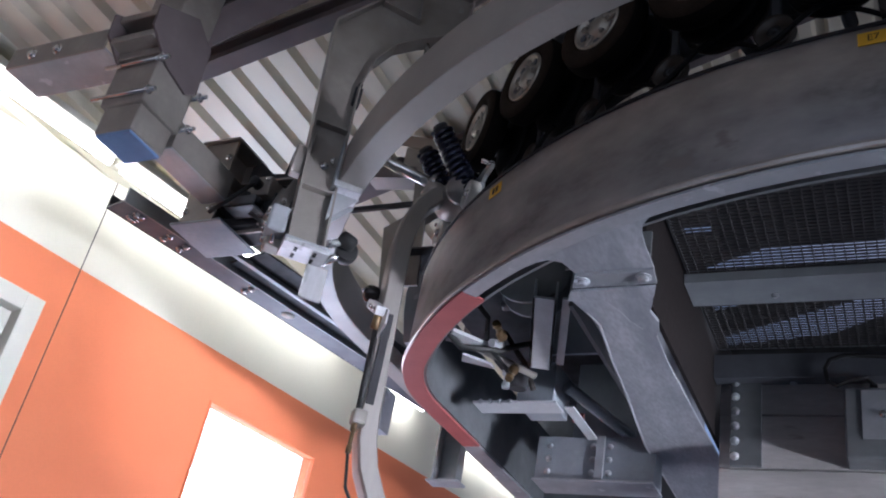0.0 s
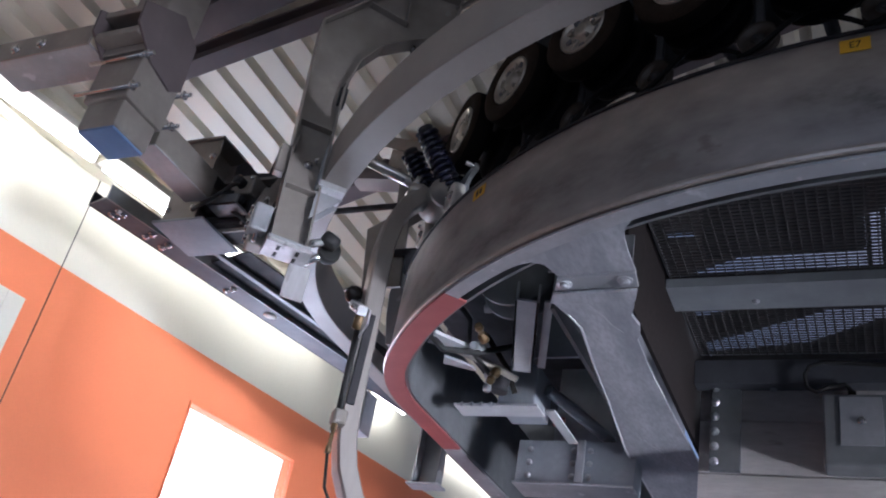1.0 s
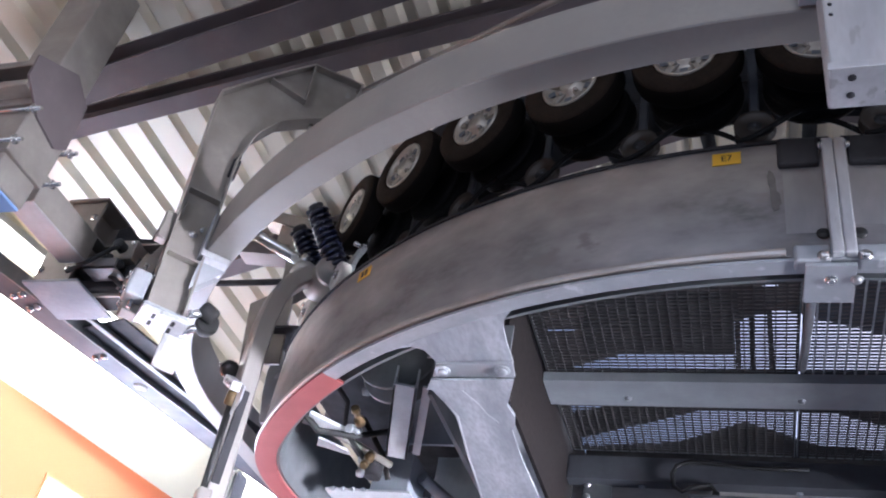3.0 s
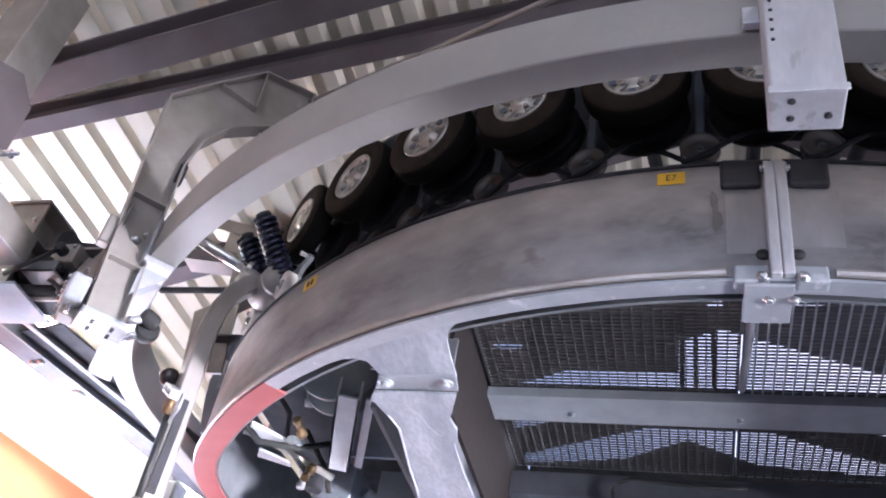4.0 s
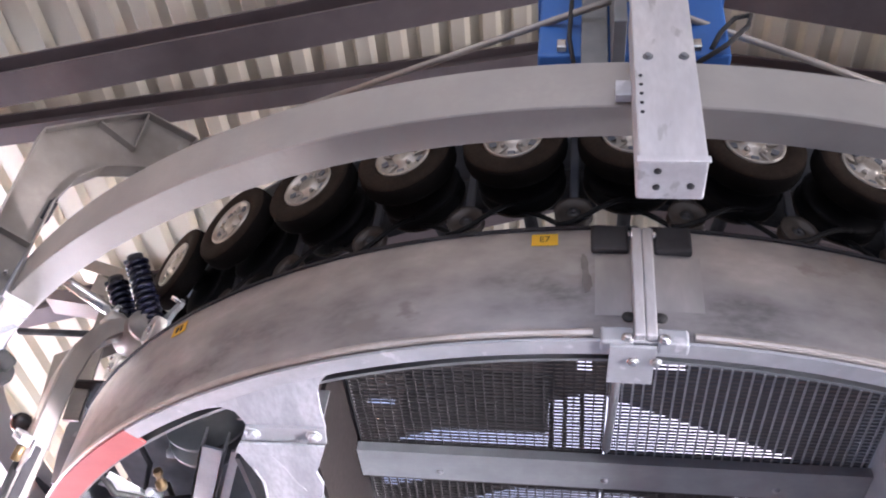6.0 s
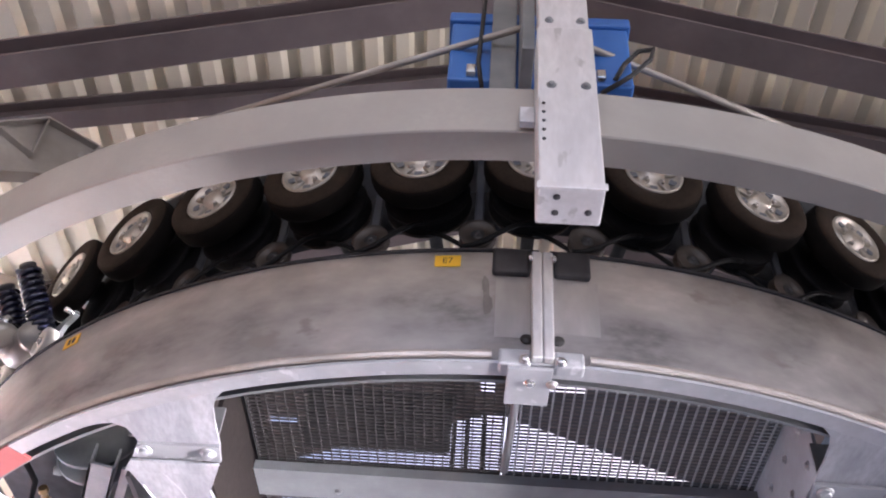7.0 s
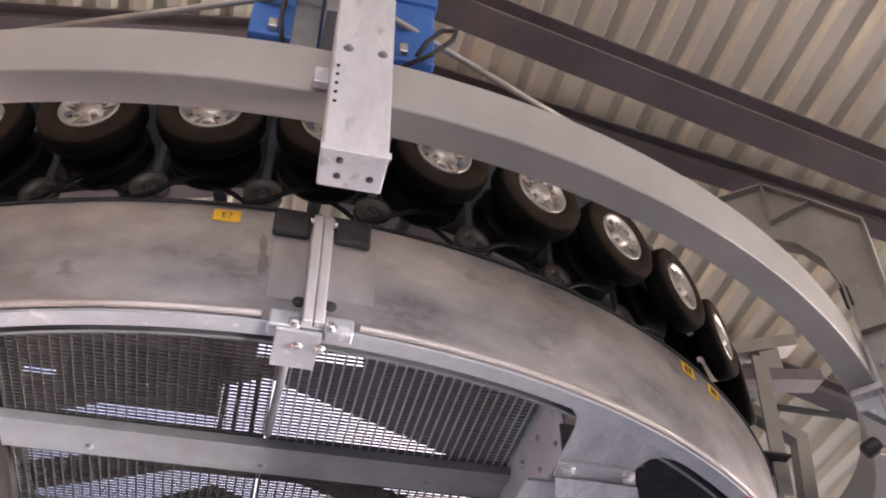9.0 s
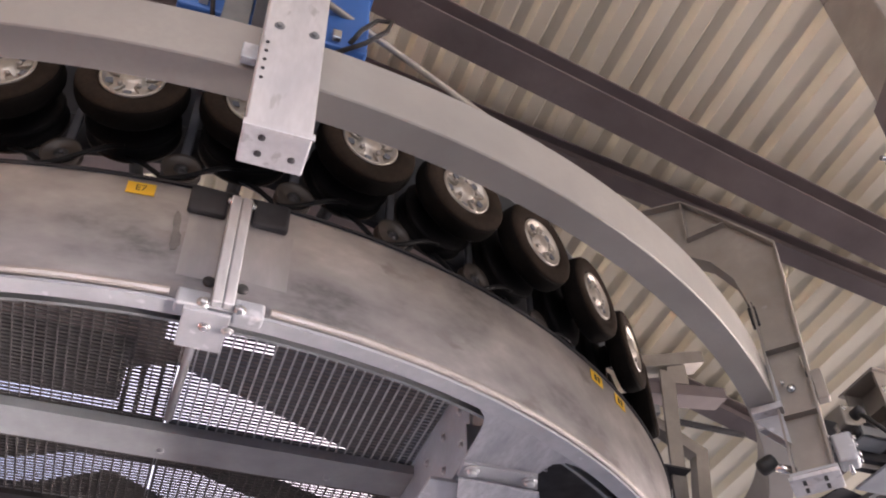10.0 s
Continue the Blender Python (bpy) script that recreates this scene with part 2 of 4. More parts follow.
def sweep(profile, sts, bm=None, smooth=True):
    """A closed (r, z) outline drawn along the ring."""
    bm = bm or bmesh.new()
    rings = [[bm.verts.new(at_station(s, r, z)) for r, z in profile] for s in sts]
    n = len(profile)
    for a, b in zip(rings, rings[1:]):
        for k in range(n):
            bm.faces.new((a[k], a[(k + 1) % n], b[(k + 1) % n], b[k]))
    bm.faces.new(rings[0])
    bm.faces.new(rings[-1][::-1])
    bmesh.ops.recalc_face_normals(bm, faces=bm.faces[:])
    return bm


def rect(r0, r1, z0, z1):
    return [(r0, z0), (r1, z0), (r1, z1), (r0, z1)]


def bolt(m, size=0.012, bm=None):
    """Hex head with washer, axis along local z."""
    bm = bm or bmesh.new()
    lathe([(size * 1.5, 0), (size * 1.5, size * 0.3), (0, size * 0.3)], 14, m, bm)
    lathe([(size, size * 0.3), (size, size * 0.95), (size * 0.8, size * 1.1), (0, size * 1.1)], 6, m, bm)
    return bm


def outward(a, r, z, side=0.0):
    """Pose on the ring with local z pointing outward."""
    return basis(a) @ Matrix.Translation((r, side, z)) @ Matrix.Rotation(radians(90), 4, "Y")


def down(x, y, z):
    return Matrix.Translation((x, y, z)) @ Matrix.Rotation(radians(180), 4, "X")


# ---- ground and shell ----
part("ground", boxes((-400, 400, -400, 400, -0.4, -0.06)), CONCRETE)
tagged(bpy.data.objects["ground"], "pale trodden gravel ground round the station", "ground", kind="structure")
fl = part("floor", boxes((-5.6, 7.6, -11.8, 7.0, -0.06, 0.0)), CONCRETE)
tagged(fl, "grey concrete floor of the lift station", "floor", kind="structure")

DECK_Z, SLOPE = 6.72, 0.35


def roof_z(x, z0=DECK_Z):
    return z0 - SLOPE * abs(x)


def corrugated(x0, x1, y0, y1):
    """Trapezoid sheet with ribs along y; runs in x from x0 to x1 at the roof's fall."""
    bm = bmesh.new()
    prof = []
    x = x0
    while x < x1 - 1e-6:
        for dx, h in ((0.0, 0.0), (0.075, 0.0), (0.1, 0.05), (0.158, 0.05)):
            if x + dx <= x1:
                prof.append((x + dx, h))
        x += 0.184
    prof.append((x1, 0.0))
    rows = [[bm.verts.new((px, y, roof_z(px) + h + t)) for px, h in prof] for y, t in ((y0, 0), (y1, 0), (y1, 0.012), (y0, 0.012))]
    for r in range(4):
        a, b = rows[r], rows[(r + 1) % 4]
        for k in range(len(prof) - 1):
            bm.faces.new((a[k], a[k + 1], b[k + 1], b[k]))
    bmesh.ops.recalc_face_normals(bm, faces=bm.faces[:])
    return bm


bm = corrugated(-5.9, 0.0, -8.0, 0.25)
for extra in (corrugated(0.0, 5.9, -8.0, 0.25), corrugated(-5.9, -2.95, 0.252, 5.0), corrugated(2.95, 5.9, 0.252, 5.0)):
    tmp = bpy.data.meshes.new("tmp")
    extra.to_mesh(tmp)
    extra.free()
    bm.from_mesh(tmp)
    bpy.data.meshes.remove(tmp)
tagged(part("ceiling", bm, DECK), "pale zinc corrugated roof sheeting", "ceiling", kind="structure")


def rafter(y0, y1, depth, z0, skew=0.0, sides=(-1, 1), length=4.6):
    """An I-section rafter pair falling to both sides from the ridge; skew: run along y for each metre out."""
    mid = (y0 + y1) / 2
    for sx in sides:
        beam = thing("rafter", "dark brown primed steel I-beam rafter under the roof", "roof beam", "roof rafters", "structure")
        for name, ya, yb, za, zb in (("flange", y0, y1, 0.0, 0.014), ("flange", y0, y1, depth - 0.014, depth), ("web", mid - 0.006, mid + 0.006, 0.014, depth - 0.014)):
            bm = bmesh.new()
            v = []
            for x in (0.0, length):
                for y, z in ((ya, za), (yb, za), (yb, zb), (ya, zb)):
                    v.append(bm.verts.new((sx * x, y + skew * x, z0 - SLOPE * x + z)))
            for k in range(4):
                j = (k + 1) % 4
                bm.faces.new((v[k], v[j], v[4 + j], v[4 + k]))
            bm.faces.new(v[:4]), bm.faces.new(v[4:])
            bmesh.ops.recalc_face_normals(bm, faces=bm.faces[:])
            part(name, bm, BROWN, beam)


rafter(-3.03, -2.83, 0.168, 6.4, length=4.15)
rafter(-2.34, -2.22, 0.14, 6.575, -0.075, (-1,))
rafter(-2.29, -2.17, 0.14, 6.575, -0.085, (1,))
rafter(-1.15, -1.0, 0.14, 6.575)
gable_lights = ((-0.11, 0.0, 6.02, 6.3), (0.22, 0.72, 6.05, 6.24), (-1.72, -1.5, 5.62, 5.7), (-1.28, -1.2, 5.72, 5.78))
fascia_bm = bmesh.new()
cuts = sorted({-3.4, 0.0, 3.4, *(x for g in gable_lights for x in g[:2])})
for xa, xb in zip(cuts, cuts[1:]):
    low = [(5.86 - 0.35 * abs(x), roof_z(x)) for x in (xa, xb)]
    spans = [g for g in gable_lights if g[0] <= xa and g[1] >= xb]
    if spans:
        _, _, za, zb = spans[0]
        pieces = ((low[0][0], low[1][0], za, za), (zb, zb, low[0][1], low[1][1]))
    else:
        pieces = ((low[0][0], low[1][0], low[0][1], low[1][1]),)
    for a0, a1, c0, c1 in pieces:
        extrude_poly([(xa, a0), (xb, a1), (xb, c1), (xa, c0)], Matrix.Translation((0, 0.32, 0)) @ Matrix.Rotation(radians(90), 4, "X"), 0.05, fascia_bm)
tagged(part("roof_fascia", fascia_bm, BROWN), "dark sheet fascia closing the end of the roof with small gaps", "fascia", kind="structure")

# west wall, slightly turned, with a door and a window through it
WALL = Matrix.Translation((-5.25, -2.5, 0)) @ Matrix.Rotation(-math.atan2(0.19, 0.98), 4, "Z")
# local: y along the wall, x into the room


def wall_run(name, pieces, mat, label):
    bm = bmesh.new()
    for y0, y1, z0, z1 in pieces:
        box(bm, -0.15, 0.0, y0, y1, z0, z1, WALL)
    return tagged(part(name, bm, mat), label, "wall", kind="structure")


HEAD, SPLIT, TOP = 3.85, 4.21, 4.93
wall_run("wall_west", [(-6.5, -1.1, 0, SPLIT), (-1.1, 0.40, HEAD, SPLIT), (0.40, 0.545, 0, SPLIT), (0.555, 1.88, 0, SPLIT), (1.88, 3.07, HEAD, SPLIT), (1.88, 3.07, 0, 2.2), (3.07, 7.0, 0, SPLIT)],
         ORANGE, "bright orange painted masonry wall")
wall_run("wall_west_upper", [(-6.5, 0.545, SPLIT, TOP), (0.555, 7.0, SPLIT, TOP)], CREAM, "cream painted upper band of the wall")
tagged(part("trim", boxes((-0.14, -0.006, 0.545, 0.555, 0, TOP), m=WALL), DARK), "dark sealed joint running up the wall", "joint", kind="structure")
# unseen south and east walls, added with openings for the assumed daylight
wall_s = boxes((-5.6, -4.6, -12.0, -11.8, 0, 5.6), (5.6, 7.6, -12.0, -11.8, 0, 5.6), (-4.6, 5.6, -12.0, -11.8, 5.1, 5.6))
tagged(part("wall_south", wall_s, CREAM), "cream painted wall with a wide open gateway", "wall", kind="structure")
wall_e = boxes((7.4, 7.6, -11.8, -6.6, 0, 4.2), (7.4, 7.6, 0.6, 7.0, 0, 4.2), (7.4, 7.6, -6.6, 0.6, 3.6, 4.2))
tagged(part("wall_east", wall_e, CREAM), "cream painted wall with a wide open bay", "wall", kind="structure")

door = thing("door_1", "off-white door in a cream painted frame", "door", kind="structure")
part("door_frame", boxes((-0.26, 0.035, 0.28, 0.405, 0, HEAD + 0.03), (-0.26, 0.035, -1.1, 0.28, HEAD - 0.09, HEAD + 0.03), m=WALL, bevel=0.006), FRAMEW, door)
leaf = part("door_leaf", boxes((-0.12, -0.07, -1.09, 0.275, 0.01, HEAD - 0.095), m=WALL, bevel=0.004), FRAMEW, door)
for k in range(5):
    part("panel", boxes((-0.07, -0.058, -0.95, 0.16, 0.2 + 0.72 * k, 0.72 + 0.72 * k), m=WALL, bevel=0.004), FRAMEW, leaf)

win = thing("window_1", "bright daylit window in a thin red-edged opening", "window", kind="structure")
part("window_frame", boxes((-0.06, 0.012, 1.88, 1.9, 2.2, HEAD), (-0.06, 0.012, 3.05, 3.07, 2.2, HEAD), (-0.06, 0.012, 1.9, 3.05, HEAD - 0.02, HEAD), (-0.06, 0.03, 1.915, 3.035, 2.2, 2.235), m=WALL, bevel=0.004), ORANGE, win)
pane = part("pane", boxes((-0.04, -0.032, 1.9, 3.05, 2.235, HEAD - 0.02), m=WALL), GLASS, win)
pane.visible_shadow = False
# emissive panel added outside the window in place of bright daylight
tagged(part("backdrop", boxes((-1.2, -1.19, 0.6, 6.2, 1.2, 4.9), m=WALL), glow("bright_haze", (1.0, 1.0, 1.0), 5.0)), "bright white haze outside the window", "backdrop", kind="structure")


def strip_light(m, length, label=""):
    lamp = thing("strip_light", label or "lit white fluorescent strip light along the wall head", "ceiling light", "strip lights")
    part("housing", boxes((-0.11, 0.11, 0, length, 0.012, 0.06), m=m, bevel=0.006), FRAMEW, lamp)
    part("tube", tube([m @ Vector((0, 0.02 + (length - 0.04) * k / 4, -0.03)) for k in range(5)], 0.032), TUBE_ON, lamp)
    return lamp


for y in (-1.0, 0.36, 1.72):
    strip_light(WALL @ Matrix.Translation((0.32, y, 4.86)), 1.3)
strip_light(WALL @ Matrix.Translation((0.16, 3.62, 4.74)), 0.5)
for k in range(4):
    strip_light(WALL @ Matrix.Translation((0.12, 5.02 + 0.33 * k, 4.69)), 0.22, label="short lit strip light on the wall head")

# ---- running rail: the broad steel band ----
rail = thing("running_rail", "broad worn bare-steel running rail bent round the turn", "lift rail")
left_run = run("left", 4.0, Y_RUN)[:-1] + stations(-180, -89.05)
right_run = stations(-88.35, 0) + run("right", Y_RUN, 4.0)[1:]
for sts in (left_run, right_run):
    part("web_plate", sweep(rect(3.172, 3.192, 3.572, 4.086), sts), BARE, rail)
    part("top_edge", sweep(rect(3.1, 3.2, 4.088, 4.1), sts), DARK, rail, "dark worn top running edge")
full = u_stations()
part("inner_web", sweep(rect(3.07, 3.084, 3.566, 4.086), full), GALV_DARK, rail)
for a0, a1 in ((None, -91.6), (-86.3, None)):
    s1 = [s for s in full if s[0] != "right" and (s[0] == "left" or s[1] <= a1)] if a0 is None else [s for s in full if s[0] != "left" and (s[0] == "right" or s[1] >= a0)]
    part("rim_bar", sweep([(3.192, 3.575), (3.2, 3.571), (3.207, 3.576), (3.209, 3.588), (3.206, 3.6), (3.192, 3.608)], s1), RIM_WORN, rail, "polished round-edged rim bar")
    part("rim_groove", sweep(rect(3.165, 3.19, 3.5645, 3.5705), s1), DARK, rail)
FLANGE = rect(3.085, 3.198, 3.552, 3.564)
part("flange", sweep(rect(3.128, 3.198, 3.552, 3.564), stations(-129, -51)), GALV, rail)
for sts in (run("left", -0.6, Y_RUN)[:-1] + stations(-180, -129.05), stations(-50.95, 0) + run("right", Y_RUN, -0.6)[1:]):
    part("red_flange", sweep(FLANGE, sts), RED, rail, "dull red painted flange")
for side in ("left", "right"):
    part("flange", sweep(FLANGE, run(side, 4.0, -0.598)), GALV, rail)

# the bolted splice in the middle of the turn
splice = thing("rail_splice", "bolted splice bracket joining two steel rail segments", "rail joint")
A_MID = -88.9
MB = basis(A_MID)
for y0, y1 in ((-0.038, -0.0008), (0.0008, 0.038)):
    part("rib", boxes((3.185, 3.226, y0, y1, 3.56, 4.07), m=MB, bevel=0.006), WHITE_GALV, splice)
for y0, y1 in ((-0.182, -0.046), (0.046, 0.18)):
    part("rubber_pad", boxes((3.18, 3.216, y0, y1, 3.962, 4.09), m=MB, bevel=0.012), DARK, splice, "dark rubber pad")
for y0, y1 in ((-0.15, -0.04), (0.04, 0.142)):
    part("clamp_plate", boxes((3.15, 3.206, y0, y1, 3.54, 3.612), m=MB, bevel=0.01), GALV, splice)
part("bottom_plate", boxes((3.0, 3.2, -0.118, 0.035, 3.526, 3.54), m=MB, bevel=0.003), GALV, splice)
for a0, a1, z0, z1 in ((-3.0, -0.75, 3.67, 3.957), (0.75, 3.7, 3.7, 3.957)):
    part("ground_patch", sweep(rect(3.185, 3.1927, z0, z1), stations(A_MID + a0, A_MID + a1, 0.7)), GROUND, splice, "pale ground steel patch")
for y, zc, w, h in ((-0.2, 3.86, 0.011, 0.09), (-0.193, 3.82, 0.016, 0.045), (-0.208, 3.92, 0.009, 0.04)):
    oval = [(y + w * math.cos(radians(a)) * (1 + 0.25 * math.sin(3 * a)), zc + h * math.sin(radians(a))) for a in range(0, 360, 20)]
    part("scuff", extrude_poly(oval, MB @ Matrix(((0, 0, 1, 3.18), (1, 0, 0, 0), (0, 1, 0, 0), (0, 0, 0, 1))), 0.0072 + zc * 0.0002), SCUFF, splice, "dark vertical scuff")
for y in (-0.055, 0.055):
    part("drain_hole", lathe([(0.022, 0), (0.022, 0.004), (0, 0.004)], 16, basis(A_MID) @ Matrix.Translation((3.194, y, 3.662)) @ Matrix.Rotation(radians(90), 4, "Y")), BLACK, splice, "dark round drain hole")
    part("bolt", bolt(outward(A_MID, 3.206, 3.562, y * 1.1), 0.014), CHROME, splice)
    part("bolt", bolt(MB @ down(3.13, y * 0.7, 3.526), 0.014), CHROME, splice)
    part("bolt", bolt(MB @ Matrix.Translation((3.225, 0.036 if y > 0 else -0.036, 4.03)) @ Matrix.Rotation(radians(-90 if y > 0 else 90), 4, "X"), 0.014), CHROME, splice)


def label_plate(a, z, w, h, text=""):
    lab = thing("label", "small yellow label with black letters on the steel rail" if text else "small yellow label with worn black print", "label", "rail labels")
    m = basis(a)
    part("plate", boxes((3.1935, 3.1965, -w / 2, w / 2, z - h / 2, z + h / 2), m=m), YELLOW, lab)
    if text:
        cu = bpy.data.curves.new("text", "FONT")
        cu.body, cu.size, cu.align_x, cu.align_y = text, h * 0.72, "CENTER", "CENTER"
        tmp_ob = bpy.data.objects.new("tmp_text", cu)
        me = bpy.data.meshes.new_from_object(tmp_ob)
        bpy.data.objects.remove(tmp_ob)
        me.transform(m @ Matrix.Translation((3.1975, 0, z)) @ Matrix(((0, 0, 1, 0), (1, 0, 0, 0), (0, 1, 0, 0), (0, 0, 0, 1))))
        me.materials.append(BLACK)
        ob = new("print", me)
        ob.parent = lab
    else:
        part("print", boxes((3.1965, 3.1975, -w * 0.25, -w * 0.05, z - h * 0.28, z + h * 0.28), (3.1965, 3.1975, w * 0.05, w * 0.25, z - h * 0.28, z + h * 0.28), m=m), BLACK, lab)


label_plate(-95.2, 4.035, 0.098, 0.056, "E7")
label_plate(-126.4, 4.03, 0.098, 0.056)
label_plate(-56.6, 4.04, 0.098, 0.056)
label_plate(-52.6, 4.04, 0.098, 0.056)

# ---- outer guide rail: a painted rectangular tube ----
guide = thing("guide_rail", "grey painted rectangular steel guide rail bent round the turn", "lift rail")
TUBE = [(3.689, 4.025), (3.694, 4.02), (3.813, 4.02), (3.818, 4.025), (3.818, 4.259), (3.813, 4.264), (3.694, 4.264), (3.689, 4.259)]
for sts in (run("left", 4.0, Y_RUN)[:-1] + stations(-180, -134.05), stations(-134, -88.8), stations(-88.75, -46), stations(-45.95, 0) + run("right", Y_RUN, 4.0)[1:]):
    part("rail_segment", sweep(TUBE, sts), PAINT, guide)

# ---- tyres of the conveyor ----


def tyre_unit(a):
    m = basis(a) @ Matrix.Translation((3.0, 0, 4.66)) @ Matrix.Rotation(radians(90), 4, "Y")
    t = thing("conveyor_wheel_unit", "small black rubber tyre on a cast aluminium hub", "conveyor wheel", "conveyor wheels")
    wall = [(0.128, 0.19), (0.15, 0.199), (0.18, 0.202), (0.205, 0.198), (0.217, 0.188), (0.217, 0.183), (0.19, 0.18), (0.128, 0.18)]
    part("sidewall", lathe(wall, 40, m, closed=True), SIDEWALL, t, "brown dusty tyre sidewall")
    tread = [(0.128, 0.09), (0.19, 0.085), (0.21, 0.09), (0.22, 0.102), (0.224, 0.12), (0.225, 0.135), (0.224, 0.15), (0.222, 0.17), (0.217, 0.185), (0.128, 0.178)]
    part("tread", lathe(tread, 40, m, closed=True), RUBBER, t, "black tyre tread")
    hub = part("hub", lathe([(0.128, 0.09), (0.128, 0.196), (0.118, 0.2), (0.112, 0.188), (0.085, 0.172), (0.055, 0.176), (0.045, 0.196), (0.02, 0.2), (0, 0.2)], 36, m), HUBM, t, "cast aluminium hub")
    for k in range(5):
        p = m @ Matrix.Rotation(2 * math.pi * k / 5 + a, 4, "Z") @ Matrix.Translation((0.062, 0, 0.188))
        part("nut", lathe([(0.011, 0), (0.011, 0.012), (0, 0.012)], 6, p), MILL, hub)
        part("spoke", boxes((0.04, 0.108, -0.014, 0.014, 0.17, 0.188), m=m @ Matrix.Rotation(2 * math.pi * k / 5 + a, 4, "Z"), bevel=0.005), HUBM, hub)
        part("slot", boxes((0.074, 0.11, -0.016, 0.016, 0.176, 0.184), m=m @ Matrix.Rotation(2 * math.pi * (k + 0.5) / 5 + a, 4, "Z"), bevel=0.003), STEEL, hub)
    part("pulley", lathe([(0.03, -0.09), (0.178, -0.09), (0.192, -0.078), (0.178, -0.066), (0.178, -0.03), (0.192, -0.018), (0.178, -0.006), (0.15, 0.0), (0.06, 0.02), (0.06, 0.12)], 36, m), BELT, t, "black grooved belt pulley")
    part("pulley_rim", lathe([(0.17, -0.1), (0.19, -0.1), (0.19, -0.092), (0.17, -0.092)], 36, m, closed=True), IDLER, t)
    part("axle", lathe([(0.03, -0.35), (0.03, 0.08)], 14, m), DARK, t)
    return t


PITCH = 8.93
tyre_angles = [-89.1 + PITCH * k for k in range(-6, 7)]
first = tyre_unit(tyre_angles[0])
for a in tyre_angles[1:]:
    copy_thing(first, basis(a - tyre_angles[0]))


def tensioner(a):
    """Hanger plate with a small idler between two tyres."""
    m = basis(a)
    t = thing("belt_tensioner", "dark steel hanger with a belt idler wheel", "tensioner", "belt tensioners")
    part("hanger", boxes((2.922, 2.942, -0.02, 0.02, 4.4, 4.955), m=m, bevel=0.008), STEEL, t)
    mm = m @ Matrix.Translation((2.955, 0, 4.42)) @ Matrix.Rotation(radians(90), 4, "Y")
    part("idler", lathe([(0.03, -0.014), (0.07, -0.014), (0.08, -0.022), (0.08, -0.014), (0.072, -0.006), (0.072, 0.006), (0.08, 0.014), (0.08, 0.022), (0.07, 0.014), (0.03, 0.014)], 28, mm, closed=True), IDLER, t, "brown worn belt idler")
    part("hub", lathe([(0.032, -0.02), (0.032, 0.01), (0, 0.01)], 18, mm), BLACK, t)
    part("bolt", bolt(m @ Matrix.Translation((2.965, 0, 4.42)) @ Matrix.Rotation(radians(90), 4, "Y"), 0.011), DARK, t)
    return t


ft = tensioner(tyre_angles[0] + PITCH / 2)
for a in tyre_angles[1:-1]:
    copy_thing(ft, basis(a - tyre_angles[0]))

for a0, a1 in zip(tyre_angles, tyre_angles[1:]):
    mid = (a0 + a1) / 2
    bm = bmesh.new()
    for r, s, e in ((2.925, a0, mid + 1.4), (2.985, a1, mid - 1.4)):
        pts = []
        for k in range(15):
            f = k / 14
            bow = 0.5 - 0.5 * math.cos(math.pi * f)
            pts.append(at_station(("arc", s + (e - s) * f), r, 4.478 - 0.15 * bow))
        tube(pts, 0.011, 8, bm)
    tagged(part("drive_belt", bm, BELT), "black rubber drive belts slung between tyre pulleys", "belt", "drive belts")

carrier = thing("conveyor_girder", "dark steel girder carrying the conveyor wheels", "girder")
part("beam", sweep(rect(2.7, 2.74, 4.72, 4.95), full), DARK, carrier)
part("top_flange", sweep(rect(2.66, 3.1, 4.95, 4.965), stations(-145, -35)), GALV_DARK, carrier)

# ---- post in the middle of the turn ----
post = thing("hanging_post", "bright zinc-plated box post hanging before the guide rail", "post")
PX0, PX1 = -0.014, 0.176
part("upper_box", boxes((PX0 + 0.008, PX1 - 0.008, -3.945, -3.835, 4.42, 6.7), bevel=0.006), WHITE_GALV, post)
part("lower_box", boxes((PX0, PX1, -3.962, -3.822, 3.577, 4.43), bevel=0.006), WHITE_GALV, post)
part("fold_plate", boxes((PX0 - 0.006, PX1 + 0.006, -3.968, -3.962, 3.574, 3.6), bevel=0.002), WHITE_GALV, post)
part("lug", boxes((PX0 - 0.05, PX0, -3.86, -3.83, 4.02, 4.1), bevel=0.004), GALV, post)
for x in (0.03, 0.14):
    for z, y in ((4.08, -3.962), (4.5, -3.945), (4.95, -3.945)):
        part("bolt", bolt(Matrix.Translation((x, y, z)) @ Matrix.Rotation(radians(90), 4, "X"), 0.011), GALV_DARK, post)
for x, y in ((0.04, -3.93), (0.04, -3.87), (0.135, -3.875)):
    part("hole", lathe([(0.011, 0), (0.011, 0.003), (0, 0.003)], 12, down(x, y, 3.577)), DARK, post, "dark bolt hole")
for k in range(5):
    part("edge_hole", lathe([(0.006, 0), (0.006, 0.003), (0, 0.003)], 10, Matrix.Translation((PX0 + 0.018, -3.962, 3.8 + 0.045 * k)) @ Matrix.Rotation(radians(90), 4, "X")), DARK, post)

